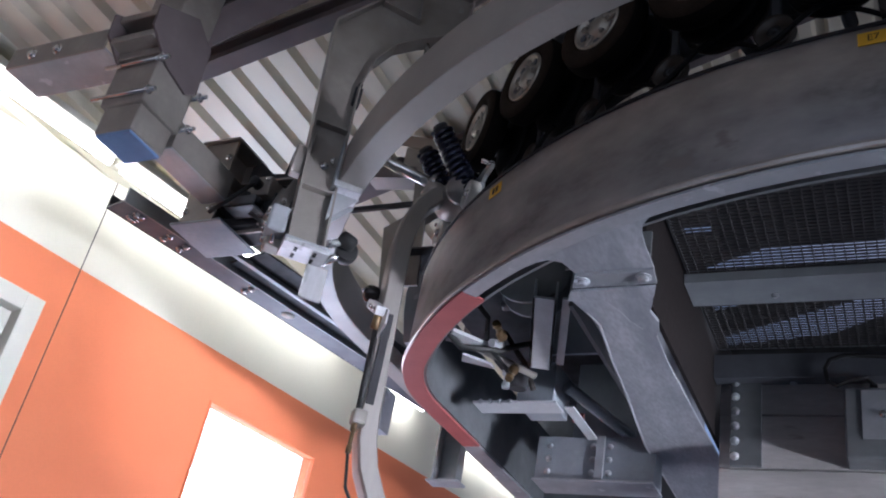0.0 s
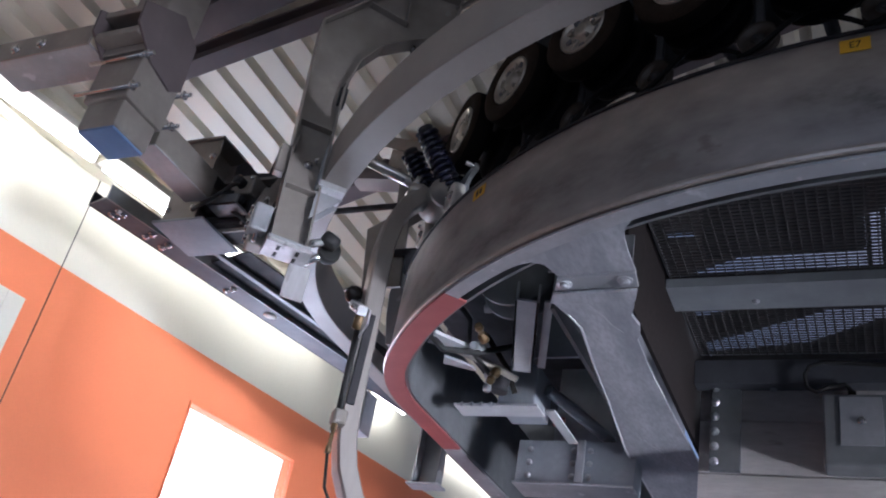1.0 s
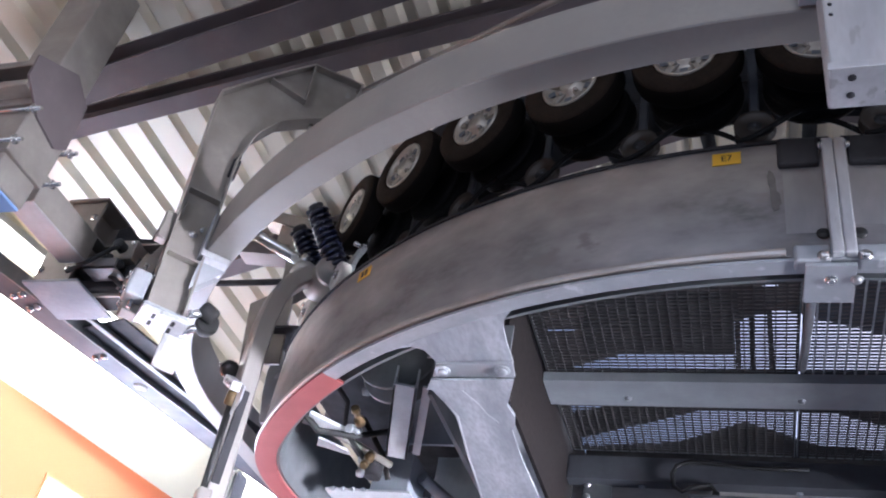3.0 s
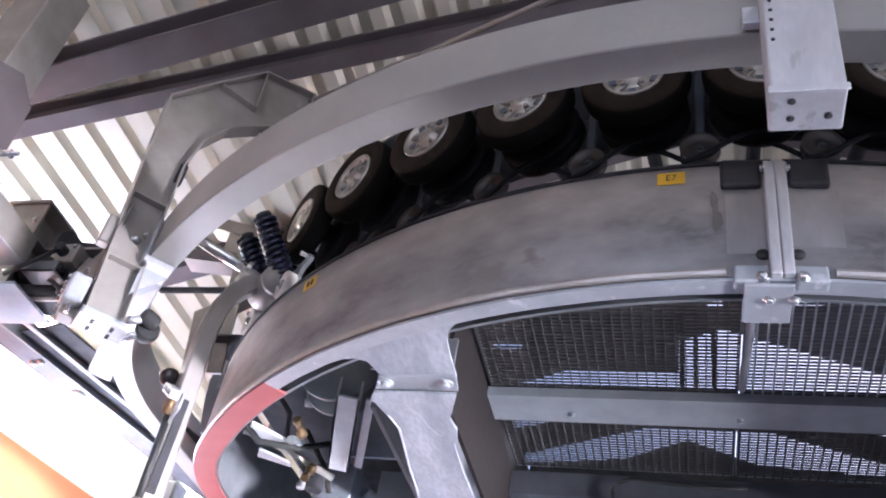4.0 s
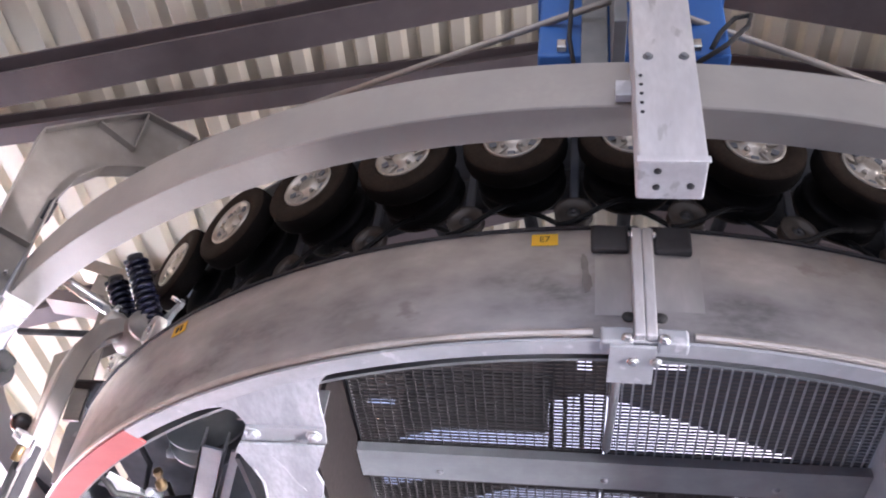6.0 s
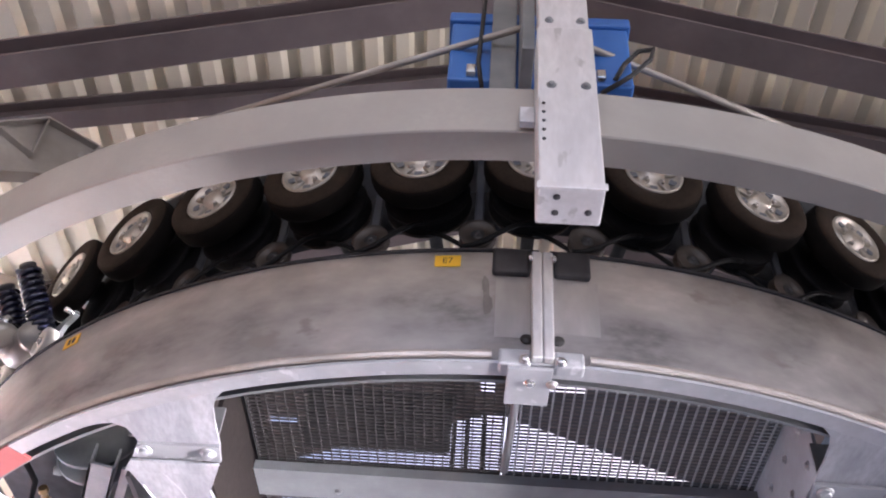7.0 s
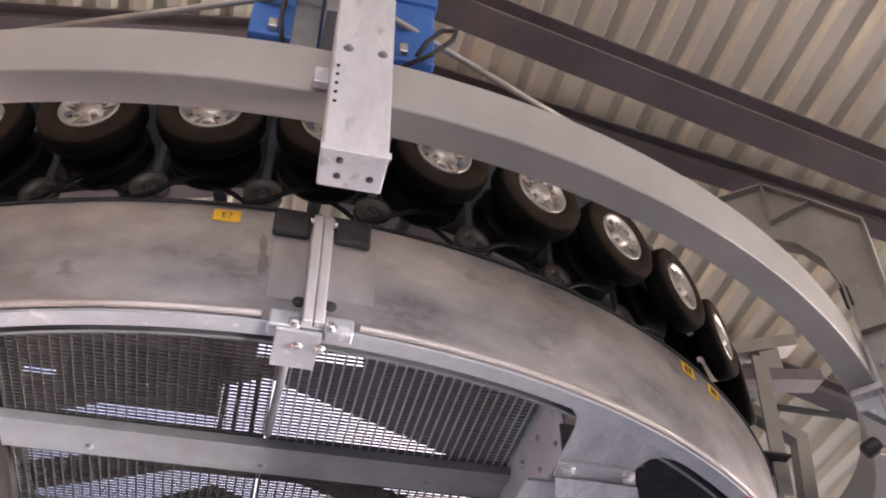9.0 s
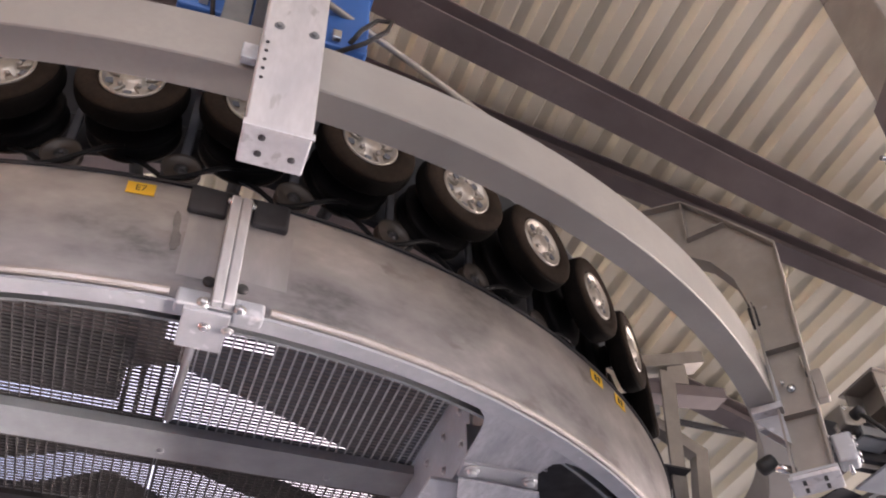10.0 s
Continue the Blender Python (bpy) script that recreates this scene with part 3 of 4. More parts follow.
cabinet = thing("drive_box", "blue painted steel machine box behind the post", "machine box")
part("body", boxes((-0.35, 0.44, -3.42, -3.2, 4.88, 5.33), bevel=0.012), BLUE, cabinet)
part("lid", boxes((-0.365, 0.455, -3.435, -3.185, 5.33, 5.4), bevel=0.01), BLUE, cabinet)
part("mount_plate", boxes((-0.17, -0.06, -3.46, -3.42, 4.75, 5.6), bevel=0.005), GALV_DARK, cabinet, "dull grey mounting plate")
part("mount_plate", boxes((-0.05, 0.0, -3.7, -3.42, 4.7, 5.75), bevel=0.005), GALV_DARK, cabinet)
for x in (-0.25, 0.3):
    part("latch", boxes((x - 0.02, x + 0.02, -3.45, -3.42, 4.9, 4.96), bevel=0.006), CHROME, cabinet)
loop = [(0.3, -3.4, 4.85), (0.42, -3.46, 4.9), (0.5, -3.5, 4.97), (0.52, -3.5, 5.05), (0.46, -3.48, 5.06), (0.4, -3.45, 5.0), (0.36, -3.42, 4.92)]
tagged(part("cable_loop", tube(loop, 0.011, 8), BLACK), "black cable loop hanging from the blue box", "cable")
tagged(part("hanging_cable", tube([(-0.2, -3.48, 5.7), (-0.21, -3.5, 5.3), (-0.22, -3.49, 4.9), (-0.2, -3.44, 4.8)], 0.01, 8), BLACK), "black cable hanging down the blue box", "cable")

# ---- bent bracket arms that hold the guide rail ----


def bracket_arm(a, flip):
    m = basis(a) @ Matrix(((1, 0, 0, 0), (0, 0, -1, 0), (0, 1, 0, 0), (0, 0, 0, 1)))
    t = thing("bracket_arm", "bent welded steel bracket arm holding the guide rail", "bracket", "rail bracket arms")
    outer = [(3.965, 3.65), (4.05, 4.96), (3.85, 5.22), (3.65, 5.46), (3.35, 5.5)]
    inner = [(3.36, 5.3), (3.47, 5.15), (3.6, 5.06), (3.72, 4.96), (3.81, 4.8), (3.845, 4.6), (3.835, 4.3), (3.8, 3.65)]
    part("web", extrude_poly(outer + inner, m @ Matrix.Translation((0, 0, -0.006)), 0.012), MILL, t)

    def strip(line, name, w, label=""):
        bm = bmesh.new()
        rings = []
        for k, (r, z) in enumerate(line):
            (ra, za), (rb, zb) = line[max(k - 1, 0)], line[min(k + 1, len(line) - 1)]
            d = Vector((rb - ra, 0, zb - za)).normalized()
            nrm = Vector((-d.z, 0, d.x)) * 0.005
            rings.append([bm.verts.new(basis(a) @ (Vector((r, y, z)) + s * nrm)) for y, s in ((-w, -1), (w, -1), (w, 1), (-w, 1))])
        for p, q in zip(rings, rings[1:]):
            for k in range(4):
                bm.faces.new((p[k], p[(k + 1) % 4], q[(k + 1) % 4], q[k]))
        bm.faces.new(rings[0]), bm.faces.new(rings[-1])
        bmesh.ops.recalc_face_normals(bm, faces=bm.faces[:])
        part(name, bm, MILL, t, label)

    strip(outer[:2], "outer_flange", 0.055)
    strip(outer[1:5], "top_flange", 0.055)
    strip([(3.84, 5.21), (3.63, 5.18), (3.645, 5.45)], "stiffener", 0.05)
    strip([(3.355, 5.5), (3.365, 5.3)], "end_strip", 0.055)
    strip(inner, "inner_flange", 0.055)
    for r0, r1, z in ((3.83, 4.0, 4.32), (3.815, 3.975, 3.95)):
        part("stiffener", boxes((r0, r1, -0.05, 0.05, z - 0.006, z + 0.006), m=basis(a)), MILL, t)
    part("end_plate", boxes((3.78, 3.985, -0.075, 0.075, 3.635, 3.65), m=basis(a), bevel=0.003), GALV, t)
    side = -1 if flip else 1
    part("slotted_plate", boxes((3.77, 3.985, -0.08, 0.08, 3.612, 3.632), m=basis(a), bevel=0.003), WHITE_GALV, t, "bright slotted zinc plate")
    for r in (3.83, 3.92):
        for y in (-0.035, 0.035):
            part("slot", boxes((r - 0.008, r + 0.008, y - 0.022, y + 0.022, 3.6105, 3.613), m=basis(a)), BLACK, t)
    part("rail_clip", boxes((3.7, 3.84, -0.07, 0.07, 3.985, 4.018), m=basis(a), bevel=0.004), WHITE_GALV, t)
    part("rail_clip", boxes((3.8205, 3.84, -0.05, 0.05, 4.02, 4.24), m=basis(a), bevel=0.004), GALV, t)
    for r, z in ((3.98, 4.06), (3.86, 4.13), (3.97, 3.8)):
        for y in (-0.03, 0.03):
            part("bolt", bolt(basis(a) @ Matrix.Translation((r + 0.005, y, z)) @ Matrix.Rotation(radians(90), 4, "Y"), 0.012), CHROME, t)
    part("bolt", bolt(basis(a) @ Matrix.Translation((3.9, side * 0.012, 4.1)) @ Matrix.Rotation(radians(-90 * side), 4, "X"), 0.014), CHROME, t)
    part("clevis", boxes((3.82, 3.86, -0.02, 0.02, 4.5, 4.62), (3.83, 3.85, -0.035, 0.035, 4.62, 4.64), m=basis(a), bevel=0.005), DARK, t)
    B = basis(a)
    part("clamp_block", boxes((3.99, 4.075, -0.05, 0.05, 3.66, 3.8), m=B, bevel=0.012), GALV, t)
    part("clamp_block", boxes((3.995, 4.05, -0.03, 0.03, 4.0, 4.16), m=B, bevel=0.008), MILL, t)
    for y in (-0.03, 0.03):
        for z in (3.69, 3.77):
            part("bolt", bolt(B @ Matrix.Translation((4.075, y, z)) @ Matrix.Rotation(radians(90), 4, "Y"), 0.012), CHROME, t)
    part("threaded_rod", tube([B @ Vector((4.03, 0.0, 3.62)), B @ Vector((4.03, 0.0, 3.86))], 0.01, 8), CHROME, t)
    part("buffer", lathe([(0, -0.045), (0.02, -0.044), (0.034, -0.036), (0.038, -0.02), (0.038, 0.02), (0.034, 0.036), (0.02, 0.044), (0, 0.045)], 24, B @ Matrix.Translation((3.7, 0.03 * side, 3.74)) @ Matrix.Rotation(radians(70), 4, "Y")), BLACK, t, "black rubber buffer")
    part("buffer_arm", tube([B @ Vector((3.72, 0.03 * side, 3.73)), B @ Vector((3.81, 0.0, 3.69))], 0.02, 10), CHROME, t)
    part("round_plate", lathe([(0.06, 0), (0.06, 0.01), (0, 0.01)], 24, B @ Matrix.Translation((3.98, 0.0, 4.2)) @ Matrix.Rotation(radians(90), 4, "Y")), MILL, t)
    part("gusset", extrude_poly([(3.7, 3.96), (3.83, 3.96), (3.83, 3.8)], m @ Matrix.Translation((0, 0, -0.05)), 0.008), GALV, t)
    part("gusset", extrude_poly([(3.7, 3.96), (3.83, 3.96), (3.83, 3.8)], m @ Matrix.Translation((0, 0, 0.042)), 0.008), GALV, t)
    part("hanger_bolt", tube([basis(a) @ Vector((3.55, 0, 5.08)), basis(a) @ Vector((3.55, 0.02, 4.9))], 0.012, 8), CHROME, t)
    return t


bracket_arm(-134, False)
bracket_arm(-46, True)
for sx, a in ((-1, -134), (1, -46)):
    tip = basis(a) @ Vector((3.36, 0, 5.47))
    tagged(part("tie_rod", tube([(0.02 * sx, -3.58, 5.06), tip], 0.016, 12), MILL), "slim grey steel tie rod braced to the bracket arm", "rod", "tie rods")

# ---- hanger of a cabin, with its grip carriage, resting on the running rail ----
HA = -136.0
MH = basis(HA)
hanger = thing("cabin_hanger", "scuffed aluminium hanger arm with a sprung grip carriage on the rail", "lift hanger")


def bent_bar(line, w, d, m, bevel=0.01):
    """Box bar along (r, z) points, w wide along the rail and d deep."""
    bm = bmesh.new()
    rings = []
    for i, (r, z) in enumerate(line):
        a, b = line[max(i - 1, 0)], line[min(i + 1, len(line) - 1)]
        t = Vector((b[0] - a[0], 0, b[1] - a[1])).normalized()
        nrm = Vector((t.z, 0, -t.x))
        c = Vector((r, 0, z))
        ring = []
        for sy, sn in ((-1, -0.8), (-0.8, -1), (0.8, -1), (1, -0.8), (1, 0.8), (0.8, 1), (-0.8, 1), (-1, 0.8)):
            ring.append(bm.verts.new(m @ (c + nrm * sn * d / 2 + Vector((0, sy * w / 2, 0)))))
        rings.append(ring)
    for a, b in zip(rings, rings[1:]):
        for k in range(8):
            bm.faces.new((a[k], a[(k + 1) % 8], b[(k + 1) % 8], b[k]))
    bm.faces.new(rings[0]), bm.faces.new(rings[-1][::-1])
    bmesh.ops.recalc_face_normals(bm, faces=bm.faces[:])
    return bm


arm = part("arm", bent_bar([(3.22, 4.27), (3.3, 4.23), (3.36, 4.15), (3.4, 4.03), (3.415, 3.88), (3.41, 3.7), (3.4, 3.4), (3.385, 3.0), (3.375, 2.9), (3.345, 2.78), (3.285, 2.66), (3.2, 2.56), (3.08, 2.48), (2.9, 2.43)], 0.12, 0.09, MH), ALU, hanger, "scuffed box-section aluminium arm")
part("arm_slot", boxes((3.385, 3.425, 0.0605, 0.064, 3.05, 3.5), m=MH, bevel=0.004), DARK, arm, "dark slot in the arm side")
AX = MH @ Matrix.Translation((3.2, 0, 4.255)) @ Matrix.Rotation(radians(-90), 4, "X")
part("head", lathe([(0, -0.1), (0.05, -0.1), (0.075, -0.088), (0.082, -0.07), (0.082, 0.06), (0.07, 0.075), (0.07, 0.1), (0.08, 0.104), (0.08, 0.12), (0.055, 0.128), (0.045, 0.15), (0, 0.15)], 32, AX), MILL, hanger, "rounded cast grip head")
part("shoulder", lathe([(0, 0.0), (0.062, 0.0), (0.06, 0.08), (0.05, 0.12), (0.04, 0.13), (0, 0.13)], 24, MH @ Matrix.Translation((3.24, 0, 4.24)) @ Matrix.Rotation(radians(70), 4, "Y")), ALU, hanger)
part("grip_tube", tube([MH @ Vector((3.24, 0, 4.3)), MH @ Vector((3.4, 0, 4.325)), MH @ Vector((3.64, 0, 4.36))], 0.03, 16), CHROME, hanger, "bright round grip tube")
part("collar", lathe([(0.03, -0.02), (0.05, -0.015), (0.05, 0.015), (0.03, 0.02)], 20, MH @ Matrix.Translation((3.33, 0, 4.313)) @ Matrix.Rotation(radians(82), 4, "Y")), CHROME, hanger)
for y in (-0.115, 0.115):
    sm = MH @ Matrix.Translation((3.14, y, 4.25)) @ Matrix.Rotation(radians(35), 4, "Y")
    turns = [sm @ Vector((0.047 * math.cos(t), 0.047 * math.sin(t), 0.03 + 0.0335 * t / (2 * math.pi))) for t in (2 * math.pi * k / 14 for k in range(14 * 11))]
    part("spring", tube(turns, 0.0145, 7), SPRING, hanger, "dark blue coil spring")
    part("spring_seat", lathe([(0.058, 0), (0.058, 0.02), (0.03, 0.025), (0.03, 0.4), (0.04, 0.405), (0.04, 0.42), (0, 0.42)], 18, sm), DARK, hanger)
for sy in (-1, 1):
    rm = MH @ Matrix.Translation((3.2, 0.215 * sy, 4.178)) @ Matrix.Rotation(radians(90), 4, "Y")
    wheel = part("roller", lathe([(0.03, -0.055), (0.07, -0.055), (0.077, -0.048), (0.077, -0.008), (0.07, 0), (0.052, 0), (0.048, -0.008), (0.03, -0.008)], 30, rm), PLASTIC, hanger, "off-white plastic running roller")
    part("roller_bolt", bolt(rm @ Matrix.Translation((0, 0, -0.008)), 0.018), CHROME, wheel)
    pts = [(0.05, 4.2), (0.05, 4.3), (0.14, 4.33), (0.34, 4.33), (0.36, 4.3), (0.34, 4.285), (0.27, 4.285), (0.24, 4.26), (0.255, 4.19), (0.215, 4.13), (0.17, 4.15)]
    plm = MH @ Matrix(((0, 0, 1, 3.12), (sy, 0, 0, 0), (0, 1, 0, 0), (0, 0, 0, 1)))
    part("side_plate", extrude_poly(pts, plm, 0.022), GALV_DARK, hanger)
    part("plate_pin", tube([MH @ Vector((3.12, 0.345 * sy, 4.305)), MH @ Vector((3.19, 0.345 * sy, 4.305))], 0.012, 10), CHROME, hanger)
# release lever across the arm
LV = MH @ Matrix.Translation((3.475, 0.04, 3.49))
p0, p1 = Vector((0.0, -0.1, 0.09)), Vector((0.02, 0.25, -0.1))
d = (p1 - p0).normalized()
LR = LV @ Matrix.Translation(p0) @ d.to_track_quat("Y", "Z").to_matrix().to_4x4()
lever = part("lever", boxes((-0.022, 0.022, 0.0, (p1 - p0).length, -0.022, 0.022), m=LR, bevel=0.004), WHITE_GALV, hanger, "bright zinc release lever")
part("knob", lathe([(0, -0.045), (0.025, -0.04), (0.042, -0.02), (0.046, 0.0), (0.042, 0.02), (0.025, 0.04), (0, 0.045)], 24, LR @ Matrix.Translation((0.012, -0.035, 0.045))), KNOB, lever, "round black lever knob")
part("knob_bolt", bolt(LR @ Matrix.Translation((0.056, -0.02, 0.056)) @ Matrix.Rotation(radians(90), 4, "Y"), 0.009), CHROME, lever)
for f in (0.42, 0.6, 0.92):
    part("rivet", bolt(LR @ Matrix.Translation((0.022, f * (p1 - p0).length, 0.0)) @ Matrix.Rotation(radians(90), 4, "Y"), 0.009), CHROME, lever)
part("end_roller", lathe([(0, -0.032), (0.016, -0.032), (0.02, -0.027), (0.02, 0.027), (0.016, 0.032), (0, 0.032)], 18, LR @ Matrix.Translation((0.0, (p1 - p0).length - 0.03, -0.055))), BRASS, lever, "brown bronze end roller")
part("guide_plate", extrude_poly([(0.06, 0.02), (0.2, -0.06), (0.2, -0.13), (0.06, -0.15)], LV @ Matrix(((0, 0, 1, -0.03), (1, 0, 0, 0), (0, 1, 0, 0), (0, 0, 0, 1))), 0.008), WHITE_GALV, hanger)
part("pull_rod", tube([MH @ Vector((3.46, 0.105, 3.4)), MH @ Vector((3.45, 0.1, 2.98))], 0.016, 10), BLACK, hanger, "black sheathed pull rod")
part("rod_fitting", lathe([(0.008, 0), (0.013, 0.0), (0.013, 0.03), (0.009, 0.035), (0.009, 0.1), (0.015, 0.1), (0.015, 0.13), (0.008, 0.14)], 16, MH @ Matrix.Translation((3.455, 0.1, 2.8))), BRASS, hanger, "brass cable end fitting")
part("rod_bracket", boxes((3.41, 3.475, 0.06, 0.125, 2.93, 3.0), m=MH, bevel=0.012), MILL, hanger)
part("pull_cable", tube([MH @ Vector((3.455, 0.1, 2.8)), MH @ Vector((3.43, 0.09, 2.66)), MH @ Vector((3.36, 0.08, 2.56))], 0.007, 8), BLACK, hanger)

# ---- frame under the platform inside the turn ----


def deep_beam(sx):
    t = thing("deep_beam", "galvanised deep girder carrying the platform inside the turn", "girder", "platform girders")
    arc = [(3.1275 * math.cos(radians(a)), 3.1275 * math.sin(radians(a))) for a in range(-70, -57, 2)]
    outline = arc + [(1.59, -2.685), (1.535, -2.694), (1.49, -2.67), (1.472, -2.62), (1.46, -2.57), (1.137, -2.57), (1.134, -2.72), (1.126, -2.82), (1.108, -2.89)]
    part("gusset_plate", extrude_poly([(x * sx, y) for x, y in outline], Matrix.Translation((0, 0, 3.552)), 0.012), ZINC_RUN, t)
    leg = [(1.175, -2.43), (1.536, -2.43), (1.5, -2.3), (1.475, -2.18), (1.515, -1.84), (1.55, -1.44), (1.62, -0.74), (1.64, 0.6), (1.27, 0.6), (1.235, -0.43), (1.25, -1.23), (1.256, -1.78), (1.246, -2.06), (1.225, -2.1), (1.208, -2.18), (1.222, -2.28), (1.195, -2.35)]
    part("bottom_flange", extrude_poly([(x * sx, y) for x, y in leg], Matrix.Translation((0, 0, 3.525)), 0.016), ZINC_RUN, t, "flat galvanised flange with pale runs")
    part("zinc_run", tube([(sx * (x - 0.008), y, 3.5265) for x, y in leg[2:8]], 0.0045, 6), BEAM_PALE, t, "pale run of zinc")
    for line in ([(1.39, -2.4), (1.345, -2.29), (1.325, -2.2), (1.29, -2.13)], [(1.5, -0.95), (1.44, -0.8), (1.38, -0.62)]):
        part("zinc_run", tube([(sx * x, y, 3.5268) for x, y in line], 0.0026, 6), BEAM_PALE, t, "pale run of zinc")
    part("joint_plate", extrude_poly([(x * sx, y) for x, y in ((1.135, -2.595), (1.46, -2.585), (1.5, -2.49), (1.145, -2.49))], Matrix.Translation((0, 0, 3.537)), 0.014), GALV, t)
    part("joint_lip", extrude_poly([(x * sx, y) for x, y in ((1.145, -2.505), (1.5, -2.5), (1.54, -2.42), (1.172, -2.42))], Matrix.Translation((0, 0, 3.514)), 0.01), ZINC_RUN, t)
    part("end_stiffener", boxes((*sorted((sx * 1.15, sx * 1.5)), -2.6, -2.588, 3.566, 3.72)), GALV_DARK, t)
    if sx > 0:
        part("inner_flange", boxes((1.06, 1.222, -2.4, 0.6, 3.56, 3.575), bevel=0.003), GALV, t)
        part("splice_plate", boxes((1.205, 1.222, -2.5, -1.85, 3.66, 4.0), bevel=0.004), SHEET, t, "speckled zinc splice plate")
        for y in (-2.4, -2.18, -1.95):
            for z in (3.75, 3.92):
                part("bolt", bolt(Matrix.Translation((1.205, y, z)) @ Matrix.Rotation(radians(-90), 4, "Y"), 0.014), GALV, t)
    xs = sorted((sx * 1.225, sx * 1.245))
    # one steel in two tones: left painted as shaded, right as lit
    part("web", boxes((xs[0], xs[1], -2.42, 0.6, 3.576, 4.3)), SHADED_WEB if sx < 0 else SHEET, t)
    xs = sorted((sx * 1.56, sx * 1.58))
    part("web", boxes((xs[0], xs[1], -2.3, 0.6, 3.56, 4.3)), GALV_DARK, t)
    for x, y in ((1.185, -2.55), (1.44, -2.545)):
        part("bolt", bolt(down(x * sx, y, 3.537), 0.022), GALV, t)
    return t


deep_beam(-1)
deep_beam(1)


def cross_beam(y, x0=-1.22, x1=1.22, z0=4.0, depth=0.05, back=0.195, mat=BEAM):
    t = thing("cross_beam", "dull galvanised cross beam under the grating", "beam", "platform beams")
    part("channel", boxes((x0, x1, y - 0.045, y - 0.035, z0, z0 + depth), (x0, x1, y - 0.035, y + back, z0, z0 + 0.01), (x0, x1, y + back - 0.01, y + back, z0 + 0.01, z0 + depth)), mat, t)
    for k in range(3):
        part("bolt", bolt(Matrix.Translation((x0 + (x1 - x0) * (k + 0.5) / 3, y + back * 0.6, z0)) @ Matrix.Rotation(radians(180), 4, "X"), 0.013), GALV, t)


cross_beam(-1.66)
cross_beam(-0.84, z0=3.87, depth=0.14, back=0.05, mat=STEEL)


def grating(x0, x1, y0, y1, z, along_x, rods=GRATE, bars=GRATE):
    """along_x: the rods across lie on top of the bars and barely show."""
    t = thing("grating_panel", "dark galvanised open steel floor grating", "grating", "floor gratings")
    step, cross = 0.027, 0.045
    w, d = x1 - x0, y1 - y0
    for name, pitch, thick, za, zb, lengthwise in (("bar", step, 0.0138, 0.0, 0.005, True), ("cross_rod", cross, 0.006 if along_x else 0.009, -0.006, -0.001, False)):
        first_bar = None
        for k in range(int((d if lengthwise else w) / pitch) + 1):
            if first_bar is None:
                first_bar = part(name, boxes((0, w, 0, thick, za, zb) if lengthwise else (0, thick, 0, d, za, zb)), bars if lengthwise else GRATE if along_x else rods, t)
                ob = first_bar
            else:
                ob = new(name, first_bar.data)
                ob.parent = t
            ob.location = (x0, y0 + k * pitch, z) if lengthwise else (x0 + k * pitch, y0, z)
    part("edge_strip", boxes((x0, x1, y0 - 0.006, y0, z, z + 0.032), (x0, x1, y1, y1 + 0.006, z, z + 0.032), (x0 - 0.006, x0, y0, y1, z, z + 0.032), (x1, x1 + 0.006, y0, y1, z, z + 0.032)), GALV_DARK, t)


grating(-1.2, -0.02, -2.95, -1.68, 4.055, True)
# lighter steel here paints in the light its bars catch from below
grating(0.0, 1.2, -2.95, -1.68, 4.055, False, GALV, STEEL)
grating(-1.2, -0.02, -1.64, -0.86, 4.055, False)
grating(0.0, 1.2, -1.64, -0.86, 4.055, False)
tagged(part("platform_stay", tube([(0.02, -2.9, 3.86), (0.0, -1.75, 4.05)], 0.02, 10), GALV), "slim galvanised stay under the grating", "stay")

inner_wall = thing("cement_panel", "grey cement board panelling behind the girders", "panel")
for k in range(3):
    part("board", boxes((-1.2, 1.2, -0.78, -0.74, 3.1 + 0.3 * k, 3.39 + 0.3 * k), bevel=0.003), PANEL, inner_wall)
part("bolted_strip", boxes((-1.14, -0.98, -0.81, -0.78, 3.4, 3.93), bevel=0.004), GALV_DARK, inner_wall, "dark bolted steel strip")
for k in range(6):
    part("bolt", bolt(Matrix.Translation((-1.115, -0.81, 3.45 + 0.085 * k)) @ Matrix.Rotation(radians(90), 4, "X"), 0.016), GALV, inner_wall)
jbox = thing("junction_box", "grey steel junction box with a pale cover plate", "junction box")
part("body", boxes((-0.56, -0.2, -0.95, -0.78, 3.4, 3.78), bevel=0.012), GALV_DARK, jbox)
part("cover", boxes((-0.48, -0.28, -0.958, -0.95, 3.5, 3.76), bevel=0.003), GALV, jbox)
part("gland", lathe([(0.02, 0), (0.02, 0.05), (0, 0.05)], 12, Matrix.Translation((-0.42, -0.86, 3.78))), BLACK, jbox)
part("bolt", bolt(Matrix.Translation((-0.38, -0.958, 3.63)) @ Matrix.Rotation(radians(90), 4, "X"), 0.014), CHROME, jbox)
tagged(part("conduit", tube([(-0.42, -0.87, 3.83), (-0.45, -0.91, 3.85), (-0.53, -0.92, 3.83), (-0.59, -0.92, 3.8), (-0.635, -0.92, 3.83), (-0.645, -0.92, 3.9), (-0.62, -0.92, 3.95), (-0.55, -0.92, 3.975), (-0.42, -0.915, 3.97), (-0.2, -0.91, 3.955), (0.05, -0.905, 3.96)], 0.012, 8), BLACK), "black flexible conduit looping from the junction box", "conduit")

